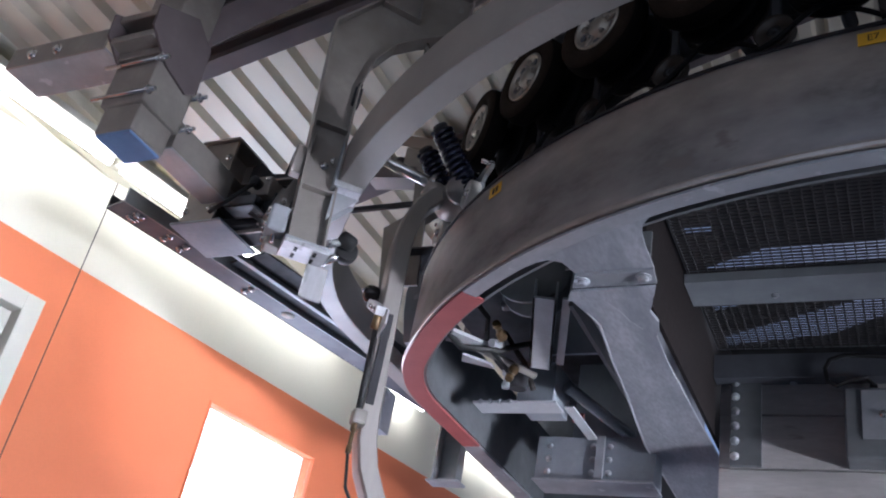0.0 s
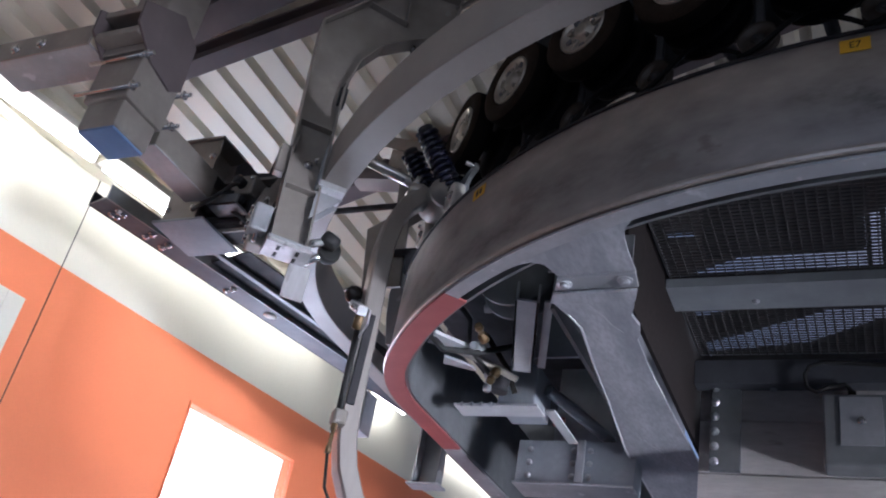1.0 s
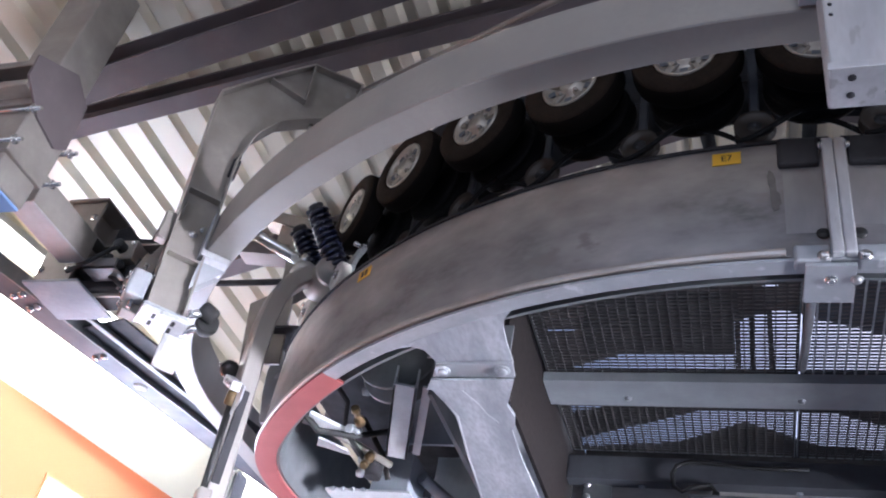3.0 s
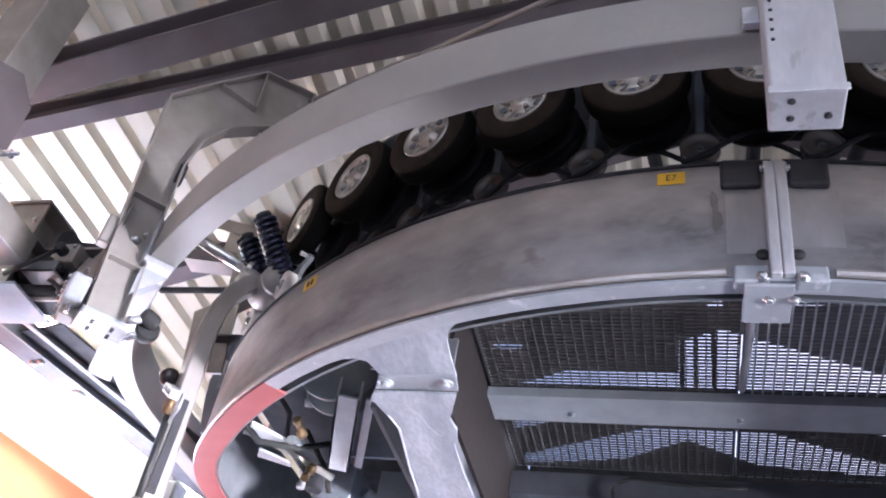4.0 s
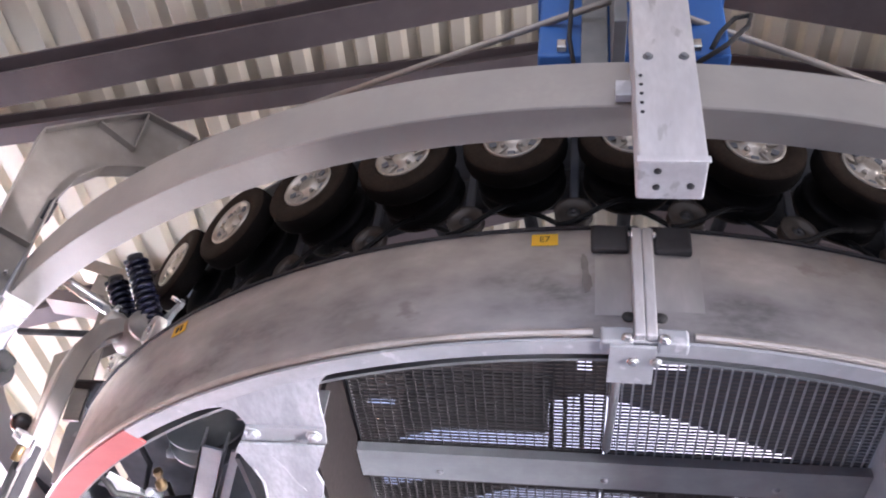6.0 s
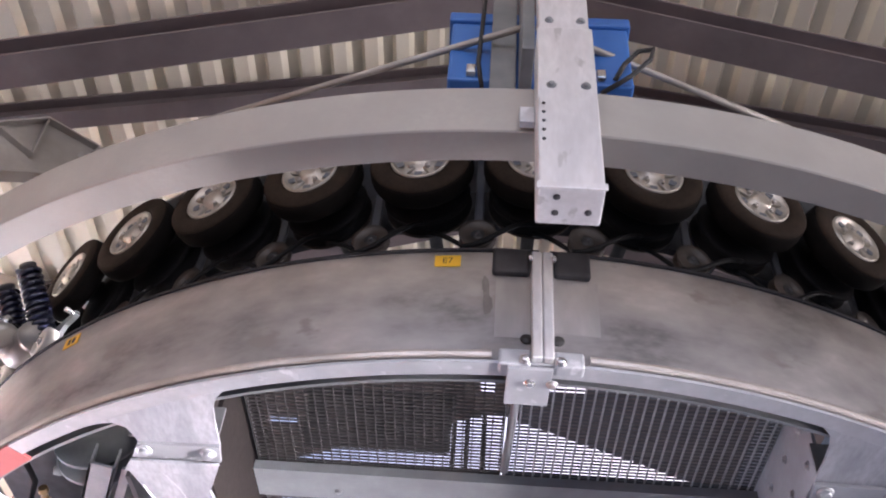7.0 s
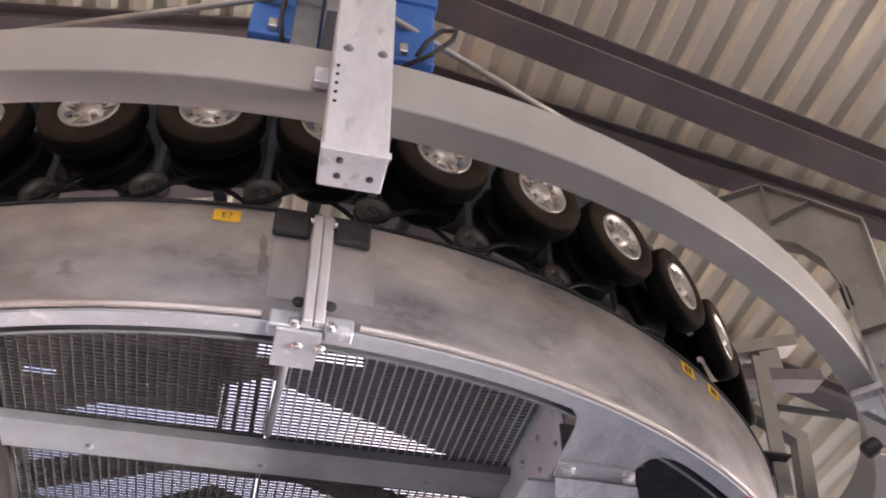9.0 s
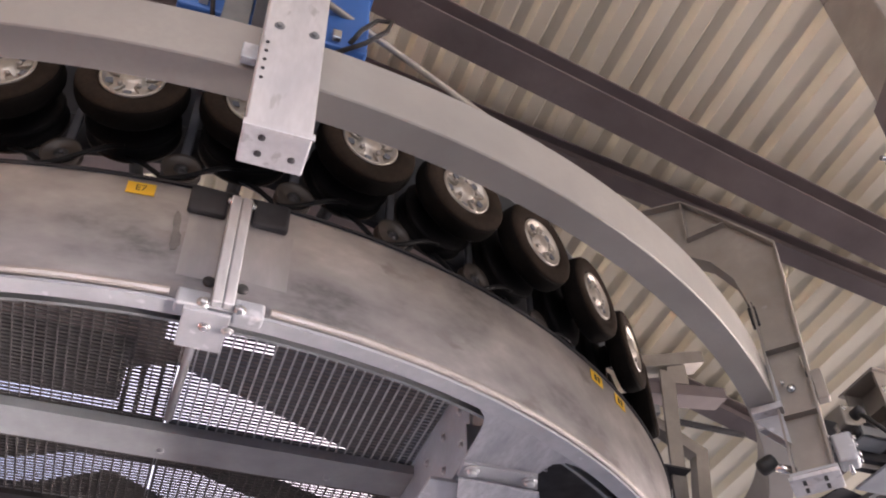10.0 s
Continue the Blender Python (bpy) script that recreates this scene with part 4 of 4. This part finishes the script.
# machine parts in the corner beside the girder
station = thing("switch_station", "cluttered galvanised switch mechanism beside the girder", "machine")
part("side_sheet", boxes((-2.2, -1.6, -0.3, -0.28, 3.55, 4.25), bevel=0.003), SHEET, station, "dull blue-grey sheet")
mm = Matrix.Translation((-1.73, -2.2, 3.66)) @ Matrix.Rotation(math.atan2(0.27, 0.72), 4, "Z")
part("channel", boxes((-0.06, 0.05, 0.0, 0.78, 0.0, 0.012), (-0.06, -0.05, 0.0, 0.78, 0.0, 0.1), (0.04, 0.05, 0.0, 0.78, 0.0, 0.1), (0.075, 0.115, 0.02, 0.74, 0.02, 0.032), m=mm), BEAM_PALE, station, "bright zinc channel")
part("block", boxes((-2.25, -2.03, -1.17, -0.9, 3.6, 3.85), bevel=0.008), SHEET, station)
part("shelf", boxes((-2.5, -2.0, -1.2, -1.05, 3.585, 3.6), bevel=0.003), BEAM_PALE, station)
part("low_beam", boxes((-2.3, -1.58, -0.62, -0.45, 3.35, 3.62), bevel=0.006), SHEET, station)
part("low_flange", boxes((-2.3, -1.58, -0.66, -0.41, 3.335, 3.35), bevel=0.003), GALV, station)
for k in range(3):
    for x in (-2.22, -1.95, -1.85):
        part("bolt", bolt(Matrix.Translation((x, -0.62, 3.4 + 0.08 * k)) @ Matrix.Rotation(radians(90), 4, "X"), 0.013), GALV, station)
part("splice_plate", boxes((-1.93, -1.88, -0.64, -0.62, 3.36, 3.62), bevel=0.003), GALV, station)
part("red_tag", boxes((-2.02, -1.95, -0.86, -0.83, 3.62, 3.67), bevel=0.004), RED, station, "small red tag")
part("spool", lathe([(0.05, 0), (0.2, 0), (0.2, 0.02), (0.13, 0.03), (0.13, 0.1), (0.2, 0.11), (0.2, 0.13), (0.05, 0.13)], 32, Matrix.Translation((-1.86, -1.95, 3.88)) @ Matrix.Rotation(radians(80), 4, "X")), GALV_DARK, station)
part("linkage", tube([(-2.45, -1.7, 3.75), (-2.25, -1.5, 3.72), (-2.1, -1.3, 3.7)], 0.02, 10), MILL, station)
part("linkage", tube([(-2.3, -1.35, 3.95), (-2.18, -1.25, 3.78), (-2.14, -1.2, 3.66)], 0.016, 10), IDLER, station)
part("brace", tube([(-2.0, -1.05, 3.75), (-1.75, -0.55, 3.65)], 0.035, 8), GALV, station)
part("cylinder", lathe([(0.045, 0), (0.05, 0.02), (0.05, 0.12), (0.03, 0.14)], 18, Matrix.Translation((-2.2, -1.28, 3.63))), DARK, station)

for k, (x, y, z) in enumerate(((-2.05, -1.9, 3.78), (-2.12, -1.75, 3.7), (-2.2, -1.6, 3.74), (-2.16, -1.45, 3.68), (-2.24, -1.36, 3.72))):
    part("fitting", lathe([(0.012, 0), (0.028, 0.005), (0.028, 0.04), (0.016, 0.045), (0.016, 0.09), (0.024, 0.095), (0.02, 0.12)], 14, Matrix.Translation((x, y, z)) @ Matrix.Rotation(radians(40 + 35 * k), 4, "X")), BRASS if k % 2 else GALV, station)
part("hose", tube([(-2.5, -1.95, 3.8), (-2.35, -1.75, 3.66), (-2.2, -1.62, 3.7), (-2.1, -1.45, 3.82), (-2.15, -1.25, 3.9)], 0.018, 8), BLACK, station, "black hydraulic hose")
part("hose", tube([(-2.3, -2.05, 3.92), (-2.2, -1.8, 3.8), (-2.28, -1.6, 3.75), (-2.2, -1.4, 3.66)], 0.014, 8), BLACK, station, "black hydraulic hose")
part("arm_plate", extrude_poly([(-2.45, -1.75), (-2.28, -1.62), (-2.22, -1.66), (-2.36, -1.85)], Matrix.Translation((0, 0, 3.7)), 0.02), BEAM_PALE, station)
part("arm_plate", extrude_poly([(-2.4, -1.62), (-2.25, -1.52), (-2.25, -1.57), (-2.36, -1.7)], Matrix.Translation((0, 0, 3.64)), 0.014), GALV, station)
part("web_sheet", boxes((-2.06, -1.58, -1.52, -1.5, 3.72, 4.28), bevel=0.003), SHEET, station, "dull blue-grey sheet")
part("sheet_seam", boxes((-2.06, -1.58, -1.526, -1.52, 3.98, 3.99)), GALV, station)
part("angle_brace", boxes((-1.99, -1.93, -1.1, -0.5, 3.6, 3.612), bevel=0.003), BEAM_PALE, station)
for k in range(4):
    part("bolt", bolt(Matrix.Translation((-2.45 + 0.06 * k, -1.2, 3.593)) @ Matrix.Rotation(radians(90), 4, "X"), 0.01), GALV, station)
    part("bolt", bolt(Matrix.Translation((-1.66, -1.526, 3.76 + 0.13 * k)) @ Matrix.Rotation(radians(90), 4, "X"), 0.012), GALV, station)

# ---- column, beams and plates outside the rail on the west ----
column = thing("square_column", "grey square steel column ending in a blue-capped foot", "column")
CX, CY = -3.5, -3.27
HALF = 0.115
part("upper_tube", boxes((CX - HALF, CX + HALF, CY - HALF, CY + HALF, 4.42, 5.5), bevel=0.008), MILL, column)
part("middle_tube", boxes((CX - HALF - 0.02, CX + HALF + 0.02, CY - HALF - 0.02, CY + HALF + 0.02, 4.14, 4.42), bevel=0.008), MILL, column)
part("lower_tube", boxes((CX - HALF, CX + HALF, CY - HALF, CY + HALF, 3.99, 4.14), bevel=0.008), MILL, column)
part("end_cap", boxes((CX - HALF + 0.008, CX + HALF - 0.008, CY - HALF + 0.008, CY + HALF - 0.008, 3.975, 3.99), bevel=0.003), BLUE_FADED, column, "faded blue end cap")
for z in (4.18, 4.38):
    for y in (CY - HALF - 0.035, CY + HALF + 0.035):
        part("clamp_rod", tube([(CX - 0.19, y, z), (CX + 0.21, y, z)], 0.011, 8), CHROME, column)
        part("nut", bolt(Matrix.Translation((CX + 0.165, y, z)) @ Matrix.Rotation(radians(90), 4, "Y"), 0.016), CHROME, column)
cheek = [(-3.52, 4.5), (-3.53, 4.63), (-3.29, 4.76), (-3.15, 4.67), (-3.135, 4.39), (-3.2, 4.34), (-3.37, 4.38)]
for x in (CX + HALF + 0.022, CX - HALF - 0.036):
    part("side_plate", extrude_poly(cheek, Matrix(((0, 0, 1, x), (1, 0, 0, 0), (0, 1, 0, 0), (0, 0, 0, 1))), 0.014), BROWN, column)
for y0, y1, z0, z1 in ((-3.5, -3.42, 4.46, 4.5), (-3.5, -3.42, 4.6, 4.64), (-3.42, -3.4, 4.42, 4.7)):
    part("clamp_strap", boxes((CX - HALF - 0.02, CX + HALF + 0.02, y0, y1, z0, z1), bevel=0.006), MILL, column)

cb = thing("outrigger_beam", "grey steel outrigger beam running from the column", "beam")
part("beam", boxes((CX - 0.07, CX + 0.09, CY + HALF + 0.05, -2.64, 4.1, 4.26), bevel=0.006), MILL, cb)
part("underside", boxes((CX - 0.07, CX + 0.09, CY + HALF + 0.05, -2.64, 4.092, 4.1), bevel=0.003), GALV, cb)
part("plate", boxes((CX - 0.85, CX - HALF - 0.05, -3.49, -3.27, 4.44, 4.455), bevel=0.004), GALV, cb)
part("plate", boxes((CX - 0.85, CX - HALF - 0.05, -3.502, -3.49, 4.44, 4.57), bevel=0.003), MILL, cb)
for x in (CX - 0.68, CX - 0.5):
    part("bolt", bolt(Matrix.Translation((x, -3.502, 4.5)) @ Matrix.Rotation(radians(90), 4, "X"), 0.02), CHROME, cb)
colb = thing("short_stanchion", "short grey I-section stanchion bolted above the channel", "stanchion")
part("flange", boxes((-3.88, -3.66, -2.5, -2.485, 4.11, 4.66)), MILL, colb)
part("flange", boxes((-3.88, -3.66, -2.27, -2.255, 4.11, 4.66)), MILL, colb)
part("web", boxes((-3.776, -3.764, -2.485, -2.27, 4.11, 4.66)), MILL, colb)
part("cap_plate", boxes((-3.9, -3.64, -2.52, -2.23, 4.66, 4.675), bevel=0.003), MILL, colb)
part("foot", boxes((-3.9, -3.56, -2.54, -2.2, 4.092, 4.108), bevel=0.003), SHEET, colb)
for x in (-3.86, -3.69):
    for z in (4.2, 4.55):
        part("bolt", bolt(Matrix.Translation((x, -2.5, z)) @ Matrix.Rotation(radians(90), 4, "X"), 0.014), CHROME, colb)
part("arm", boxes((-3.66, -2.95, -2.42, -2.3, 4.13, 4.33), bevel=0.01), DARK, colb)
part("angle_bracket", boxes((-3.55, -3.36, -2.56, -2.545, 4.16, 4.22), (-3.55, -3.36, -2.56, -2.44, 4.16, 4.172), bevel=0.003), GALV_DARK, colb)
part("gusset", extrude_poly([(-3.64, 4.11), (-3.4, 4.11), (-3.64, 4.4)], Matrix.Translation((0, -2.37, 0)) @ Matrix.Rotation(radians(90), 4, "X"), 0.012), MILL, colb)
for z in (4.28, 4.46):
    part("stiffener", boxes((-3.87, -3.67, -2.484, -2.271, z, z + 0.012)), MILL, colb)
part("actuator", lathe([(0, 0), (0.05, 0), (0.056, 0.01), (0.056, 0.14), (0.065, 0.145), (0.065, 0.18), (0.03, 0.185), (0.022, 0.25), (0, 0.25)], 24, Matrix.Translation((-3.64, -2.42, 4.24)) @ Matrix.Rotation(radians(90), 4, "Y") @ Matrix.Rotation(radians(14), 4, "X")), DARK, colb, "dark round actuator")
part("valve_block", boxes((-3.5, -3.36, -2.48, -2.34, 4.28, 4.4), bevel=0.01), MILL, colb)
part("valve_cap", lathe([(0.03, 0), (0.03, 0.05), (0.02, 0.06), (0, 0.06)], 16, Matrix.Translation((-3.43, -2.48, 4.34)) @ Matrix.Rotation(radians(90), 4, "X")), DARK, colb)
for x in (-3.48, -3.38):
    part("bolt", bolt(Matrix.Translation((x, -2.48, 4.38)) @ Matrix.Rotation(radians(90), 4, "X"), 0.01), CHROME, colb)
part("hose", tube([(-3.43, -2.5, 4.34), (-3.4, -2.58, 4.26), (-3.5, -2.6, 4.16), (-3.62, -2.57, 4.13)], 0.012, 8), BLACK, colb, "black hose")
colb.location = (0.13, -0.08, -0.1)

drive = thing("point_drive", "dark oily drive housing between stanchion and bracket arm", "machine")
DM = Matrix(((1, 0, 0, 0), (0, 0, 1, -2.44), (0, 1, 0, 0), (0, 0, 0, 1)))
part("housing", extrude_poly([(-3.5, 4.02), (-3.5, 4.48), (-3.44, 4.5), (-3.34, 4.41), (-3.26, 4.4), (-3.24, 4.56), (-3.13, 4.57), (-3.1, 4.02)], DM, 0.12), DARK, drive)
part("cover", extrude_poly([(-3.47, 4.08), (-3.47, 4.28), (-3.31, 4.26), (-3.31, 4.06)], DM @ Matrix.Translation((0, 0, -0.022)), 0.02), STEEL, drive)
for x, z in ((-3.45, 4.1), (-3.45, 4.26), (-3.33, 4.24), (-3.33, 4.08), (-3.19, 4.52), (-3.16, 4.12)):
    part("bolt", bolt(Matrix.Translation((x, -2.462 if x < -3.3 else -2.44, z)) @ Matrix.Rotation(radians(90), 4, "X"), 0.011), CHROME, drive)
part("rib", boxes((-3.49, -3.12, -2.5, -2.442, 4.31, 4.325), bevel=0.003), MILL, drive)
part("rib", boxes((-3.29, -3.275, -2.5, -2.442, 4.03, 4.3), bevel=0.003), MILL, drive)
part("cylinder", lathe([(0, 0), (0.045, 0), (0.05, 0.01), (0.05, 0.2), (0.03, 0.21), (0.02, 0.3), (0, 0.3)], 24, Matrix.Translation((-3.2, -2.5, 4.02)) @ Matrix.Rotation(radians(20), 4, "Y")), MILL, drive)
part("domed_cap", lathe([(0.05, 0), (0.05, 0.02), (0.035, 0.04), (0, 0.045)], 20, Matrix.Translation((-3.19, -2.38, 4.57))), MILL, drive)
part("hose", tube([(-3.4, -2.47, 4.2), (-3.36, -2.55, 4.1), (-3.26, -2.56, 4.04), (-3.2, -2.52, 4.0)], 0.012, 8), BLACK, drive, "black hose")

CH = Matrix.Translation((-4.19, -2.7, 4.1)) @ Matrix.Rotation(-math.atan2(0.44, 1.86), 4, "Z")
chan = thing("guide_channel", "grey bolted steel channel beside the guide rail", "channel")
part("web", boxes((-0.006, 0.15, 0.0, 3.4, 0.0, 0.012), m=CH), STEEL, chan)
part("lip", boxes((-0.018, -0.006, 0.0, 3.4, 0.0, 0.09), m=CH), DARK, chan)
part("lip", boxes((0.15, 0.162, 0.0, 3.4, 0.0, 0.09), m=CH), GALV_DARK, chan)
for y in (0.12, 0.15, 0.36, 0.48, 1.0):
    for x in (0.045, 0.11):
        part("bolt", bolt(CH @ down(x, y, 0.0), 0.016), CHROME, chan)
part("cover_sheet", boxes((0.165, 0.5, 0.75, 2.35, 0.03, 0.04), m=CH, bevel=0.003), DARK, chan, "dark cover sheet")
part("sheet_edge", boxes((0.3, 0.34, 0.6, 2.2, 0.0, 0.028), m=CH, bevel=0.004), GALV_DARK, chan)
part("sticker", lathe([(0.045, 0), (0.045, 0.002), (0, 0.002)], 20, CH @ down(0.08, 1.35, 0.0)), FRAMEW, chan, "round white sticker")



def mirrored(ob):
    """The same thing on the other side of the turn."""
    made = {}
    for o in (ob, *ob.children_recursive):
        data = None
        if o.data:
            data = o.data.copy()
            data.transform(Matrix.Diagonal((-1, 1, 1, 1)))
            data.flip_normals()
        made[o] = new(o.name.split(".")[0], data)
        for key in ("label", "category", "group", "kind"):
            if key in o:
                made[o][key] = o[key]
        made[o].parent = made.get(o.parent)
        made[o].location = (-o.location.x, o.location.y, o.location.z)
    return made[ob]


for ob in (colb, chan):
    mirrored(ob)
east_column = mirrored(column)
east_column.location = (-0.86, -0.83, 0.0)
part("top_tube", boxes((-CX - HALF, -CX + HALF, CY - HALF, CY + HALF, 5.5, 5.75), bevel=0.008), MILL, east_column)

sensor = thing("limit_switch", "zinc limit switch plate with black rollers below the bracket", "limit switch")
SB = basis(-135.4)
part("plate", boxes((3.735, 3.84, 0.02, 0.032, 3.44, 3.613), m=SB, bevel=0.004), WHITE_GALV, sensor, "bright zinc plate")
part("roller", lathe([(0.05, -0.03), (0.055, 0), (0.05, 0.03)], 20, SB @ Matrix.Translation((3.68, 0.05, 3.72)) @ Matrix.Rotation(radians(90), 4, "X")), BLACK, sensor)
part("stem", tube([SB @ Vector((3.68, 0.05, 3.72)), SB @ Vector((3.78, 0.02, 3.64))], 0.018, 10), CHROME, sensor)
part("body", boxes((3.97, 4.06, -0.02, 0.08, 3.62, 3.8), m=SB, bevel=0.012), MILL, sensor)
for z in (3.66, 3.74):
    part("bolt", bolt(SB @ Matrix.Translation((4.06, 0.03, z)) @ Matrix.Rotation(radians(90), 4, "Y"), 0.014), CHROME, sensor)

# supports beyond the turn, seen between the two rails
for sx in (-1, 1):
    t = thing("support_frame", "grey steel support frame tying the two rails together", "support frame", "support frames")

    def bx(x0, x1, *rest):
        return (*sorted((sx * x0, sx * x1)), *rest)

    up = Matrix(((sx, 0, 0, 0), (0, 0, 1, -1.66), (0, 1, 0, 0), (0, 0, 0, 1)))
    for name, pts, depth, mat in (
            ("upper_channel", [(2.66, 5.04), (3.2, 5.21), (3.2, 5.3), (2.66, 5.13)], 0.14, MILL),
            ("lower_channel", [(2.66, 4.86), (3.3, 4.95), (3.3, 5.03), (2.66, 4.94)], 0.14, BROWN),
            ("spacer", [(2.9, 4.98), (3.04, 5.0), (3.04, 5.15), (2.9, 5.1)], 0.1, MILL),
            ("upright", [(2.74, 4.1), (2.83, 4.1), (2.93, 5.05), (2.83, 5.05)], -0.018, MILL),
            ("chevron_bar", [(2.8, 4.7), (2.82, 4.77), (3.13, 4.6), (3.04, 4.02), (2.95, 4.02), (3.04, 4.55)], 0.08, MILL)):
        part(name, extrude_poly(pts, up @ Matrix.Translation((0, 0, -0.004 if depth < 0 else 0.09 if name == "chevron_bar" else 0.0)), depth), mat, t)
    bow = [(2.71, 4.41), (2.82, 4.4), (2.88, 4.37), (2.93, 4.29), (2.945, 4.2), (2.93, 4.05), (2.89, 3.86), (2.79, 3.86), (2.8, 4.0), (2.81, 4.12), (2.8, 4.2), (2.77, 4.26), (2.71, 4.3)]
    part("bowed_plate", extrude_poly(bow, up @ Matrix.Translation((0, 0, 0.22)), 0.05), GALV, t, "pale bowed steel plate")
    part("tie_plate", boxes(bx(2.62, 2.76, -1.7, -1.5, 4.7, 4.76), bevel=0.006), GALV_DARK, t)
    part("stay_bar", boxes(bx(2.9, 3.4, -1.62, -1.59, 4.72, 4.75), bevel=0.003), DARK, t)

# boxes hung beyond the guide channel
cable_box = thing("cable_box", "pale grey steel cable box hanging below the channel", "cable box")
part("body", boxes((-3.97, -3.77, -0.08, 0.08, 3.88, 4.2), bevel=0.008), GALV, cable_box)
part("cover", boxes((-3.955, -3.785, -0.09, -0.08, 3.9, 4.18), bevel=0.003), GALV_DARK, cable_box)
part("strap", boxes((-3.89, -3.85, -0.03, 0.03, 4.2, 4.62), bevel=0.003), GALV_DARK, cable_box)
drop = thing("drop_channel", "grey steel channel dropping below the rail", "channel")
part("web", boxes((-3.29, -3.1, 0.05, 0.062, 3.52, 4.3), bevel=0.003), GALV_DARK, drop)
part("flange", boxes((-3.29, -3.278, -0.04, 0.05, 3.52, 4.3)), GALV, drop)
part("flange", boxes((-3.112, -3.1, -0.04, 0.05, 3.52, 4.3)), GALV_DARK, drop)
part("foot_plate", boxes((-3.32, -3.07, -0.06, 0.08, 3.505, 3.52), bevel=0.003), GALV, drop)

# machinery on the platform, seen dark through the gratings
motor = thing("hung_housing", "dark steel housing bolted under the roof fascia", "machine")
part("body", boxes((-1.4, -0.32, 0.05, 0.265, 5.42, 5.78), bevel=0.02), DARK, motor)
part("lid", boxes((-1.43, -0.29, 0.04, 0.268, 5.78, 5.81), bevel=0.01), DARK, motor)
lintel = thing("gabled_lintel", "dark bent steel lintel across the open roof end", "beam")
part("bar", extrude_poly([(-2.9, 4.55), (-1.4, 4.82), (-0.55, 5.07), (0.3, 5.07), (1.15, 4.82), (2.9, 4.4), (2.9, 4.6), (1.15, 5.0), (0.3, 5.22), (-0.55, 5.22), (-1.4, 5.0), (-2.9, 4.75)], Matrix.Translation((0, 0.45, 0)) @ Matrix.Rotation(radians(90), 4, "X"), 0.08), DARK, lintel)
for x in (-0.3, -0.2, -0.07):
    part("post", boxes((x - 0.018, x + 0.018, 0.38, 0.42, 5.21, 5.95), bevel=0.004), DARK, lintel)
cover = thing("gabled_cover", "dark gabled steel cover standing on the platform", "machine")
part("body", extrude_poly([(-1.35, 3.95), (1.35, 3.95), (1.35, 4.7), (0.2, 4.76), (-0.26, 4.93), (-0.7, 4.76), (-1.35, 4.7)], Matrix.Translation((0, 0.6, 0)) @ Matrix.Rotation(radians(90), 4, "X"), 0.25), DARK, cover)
# added backing sheets, hiding roof and sky so the corners stay dark
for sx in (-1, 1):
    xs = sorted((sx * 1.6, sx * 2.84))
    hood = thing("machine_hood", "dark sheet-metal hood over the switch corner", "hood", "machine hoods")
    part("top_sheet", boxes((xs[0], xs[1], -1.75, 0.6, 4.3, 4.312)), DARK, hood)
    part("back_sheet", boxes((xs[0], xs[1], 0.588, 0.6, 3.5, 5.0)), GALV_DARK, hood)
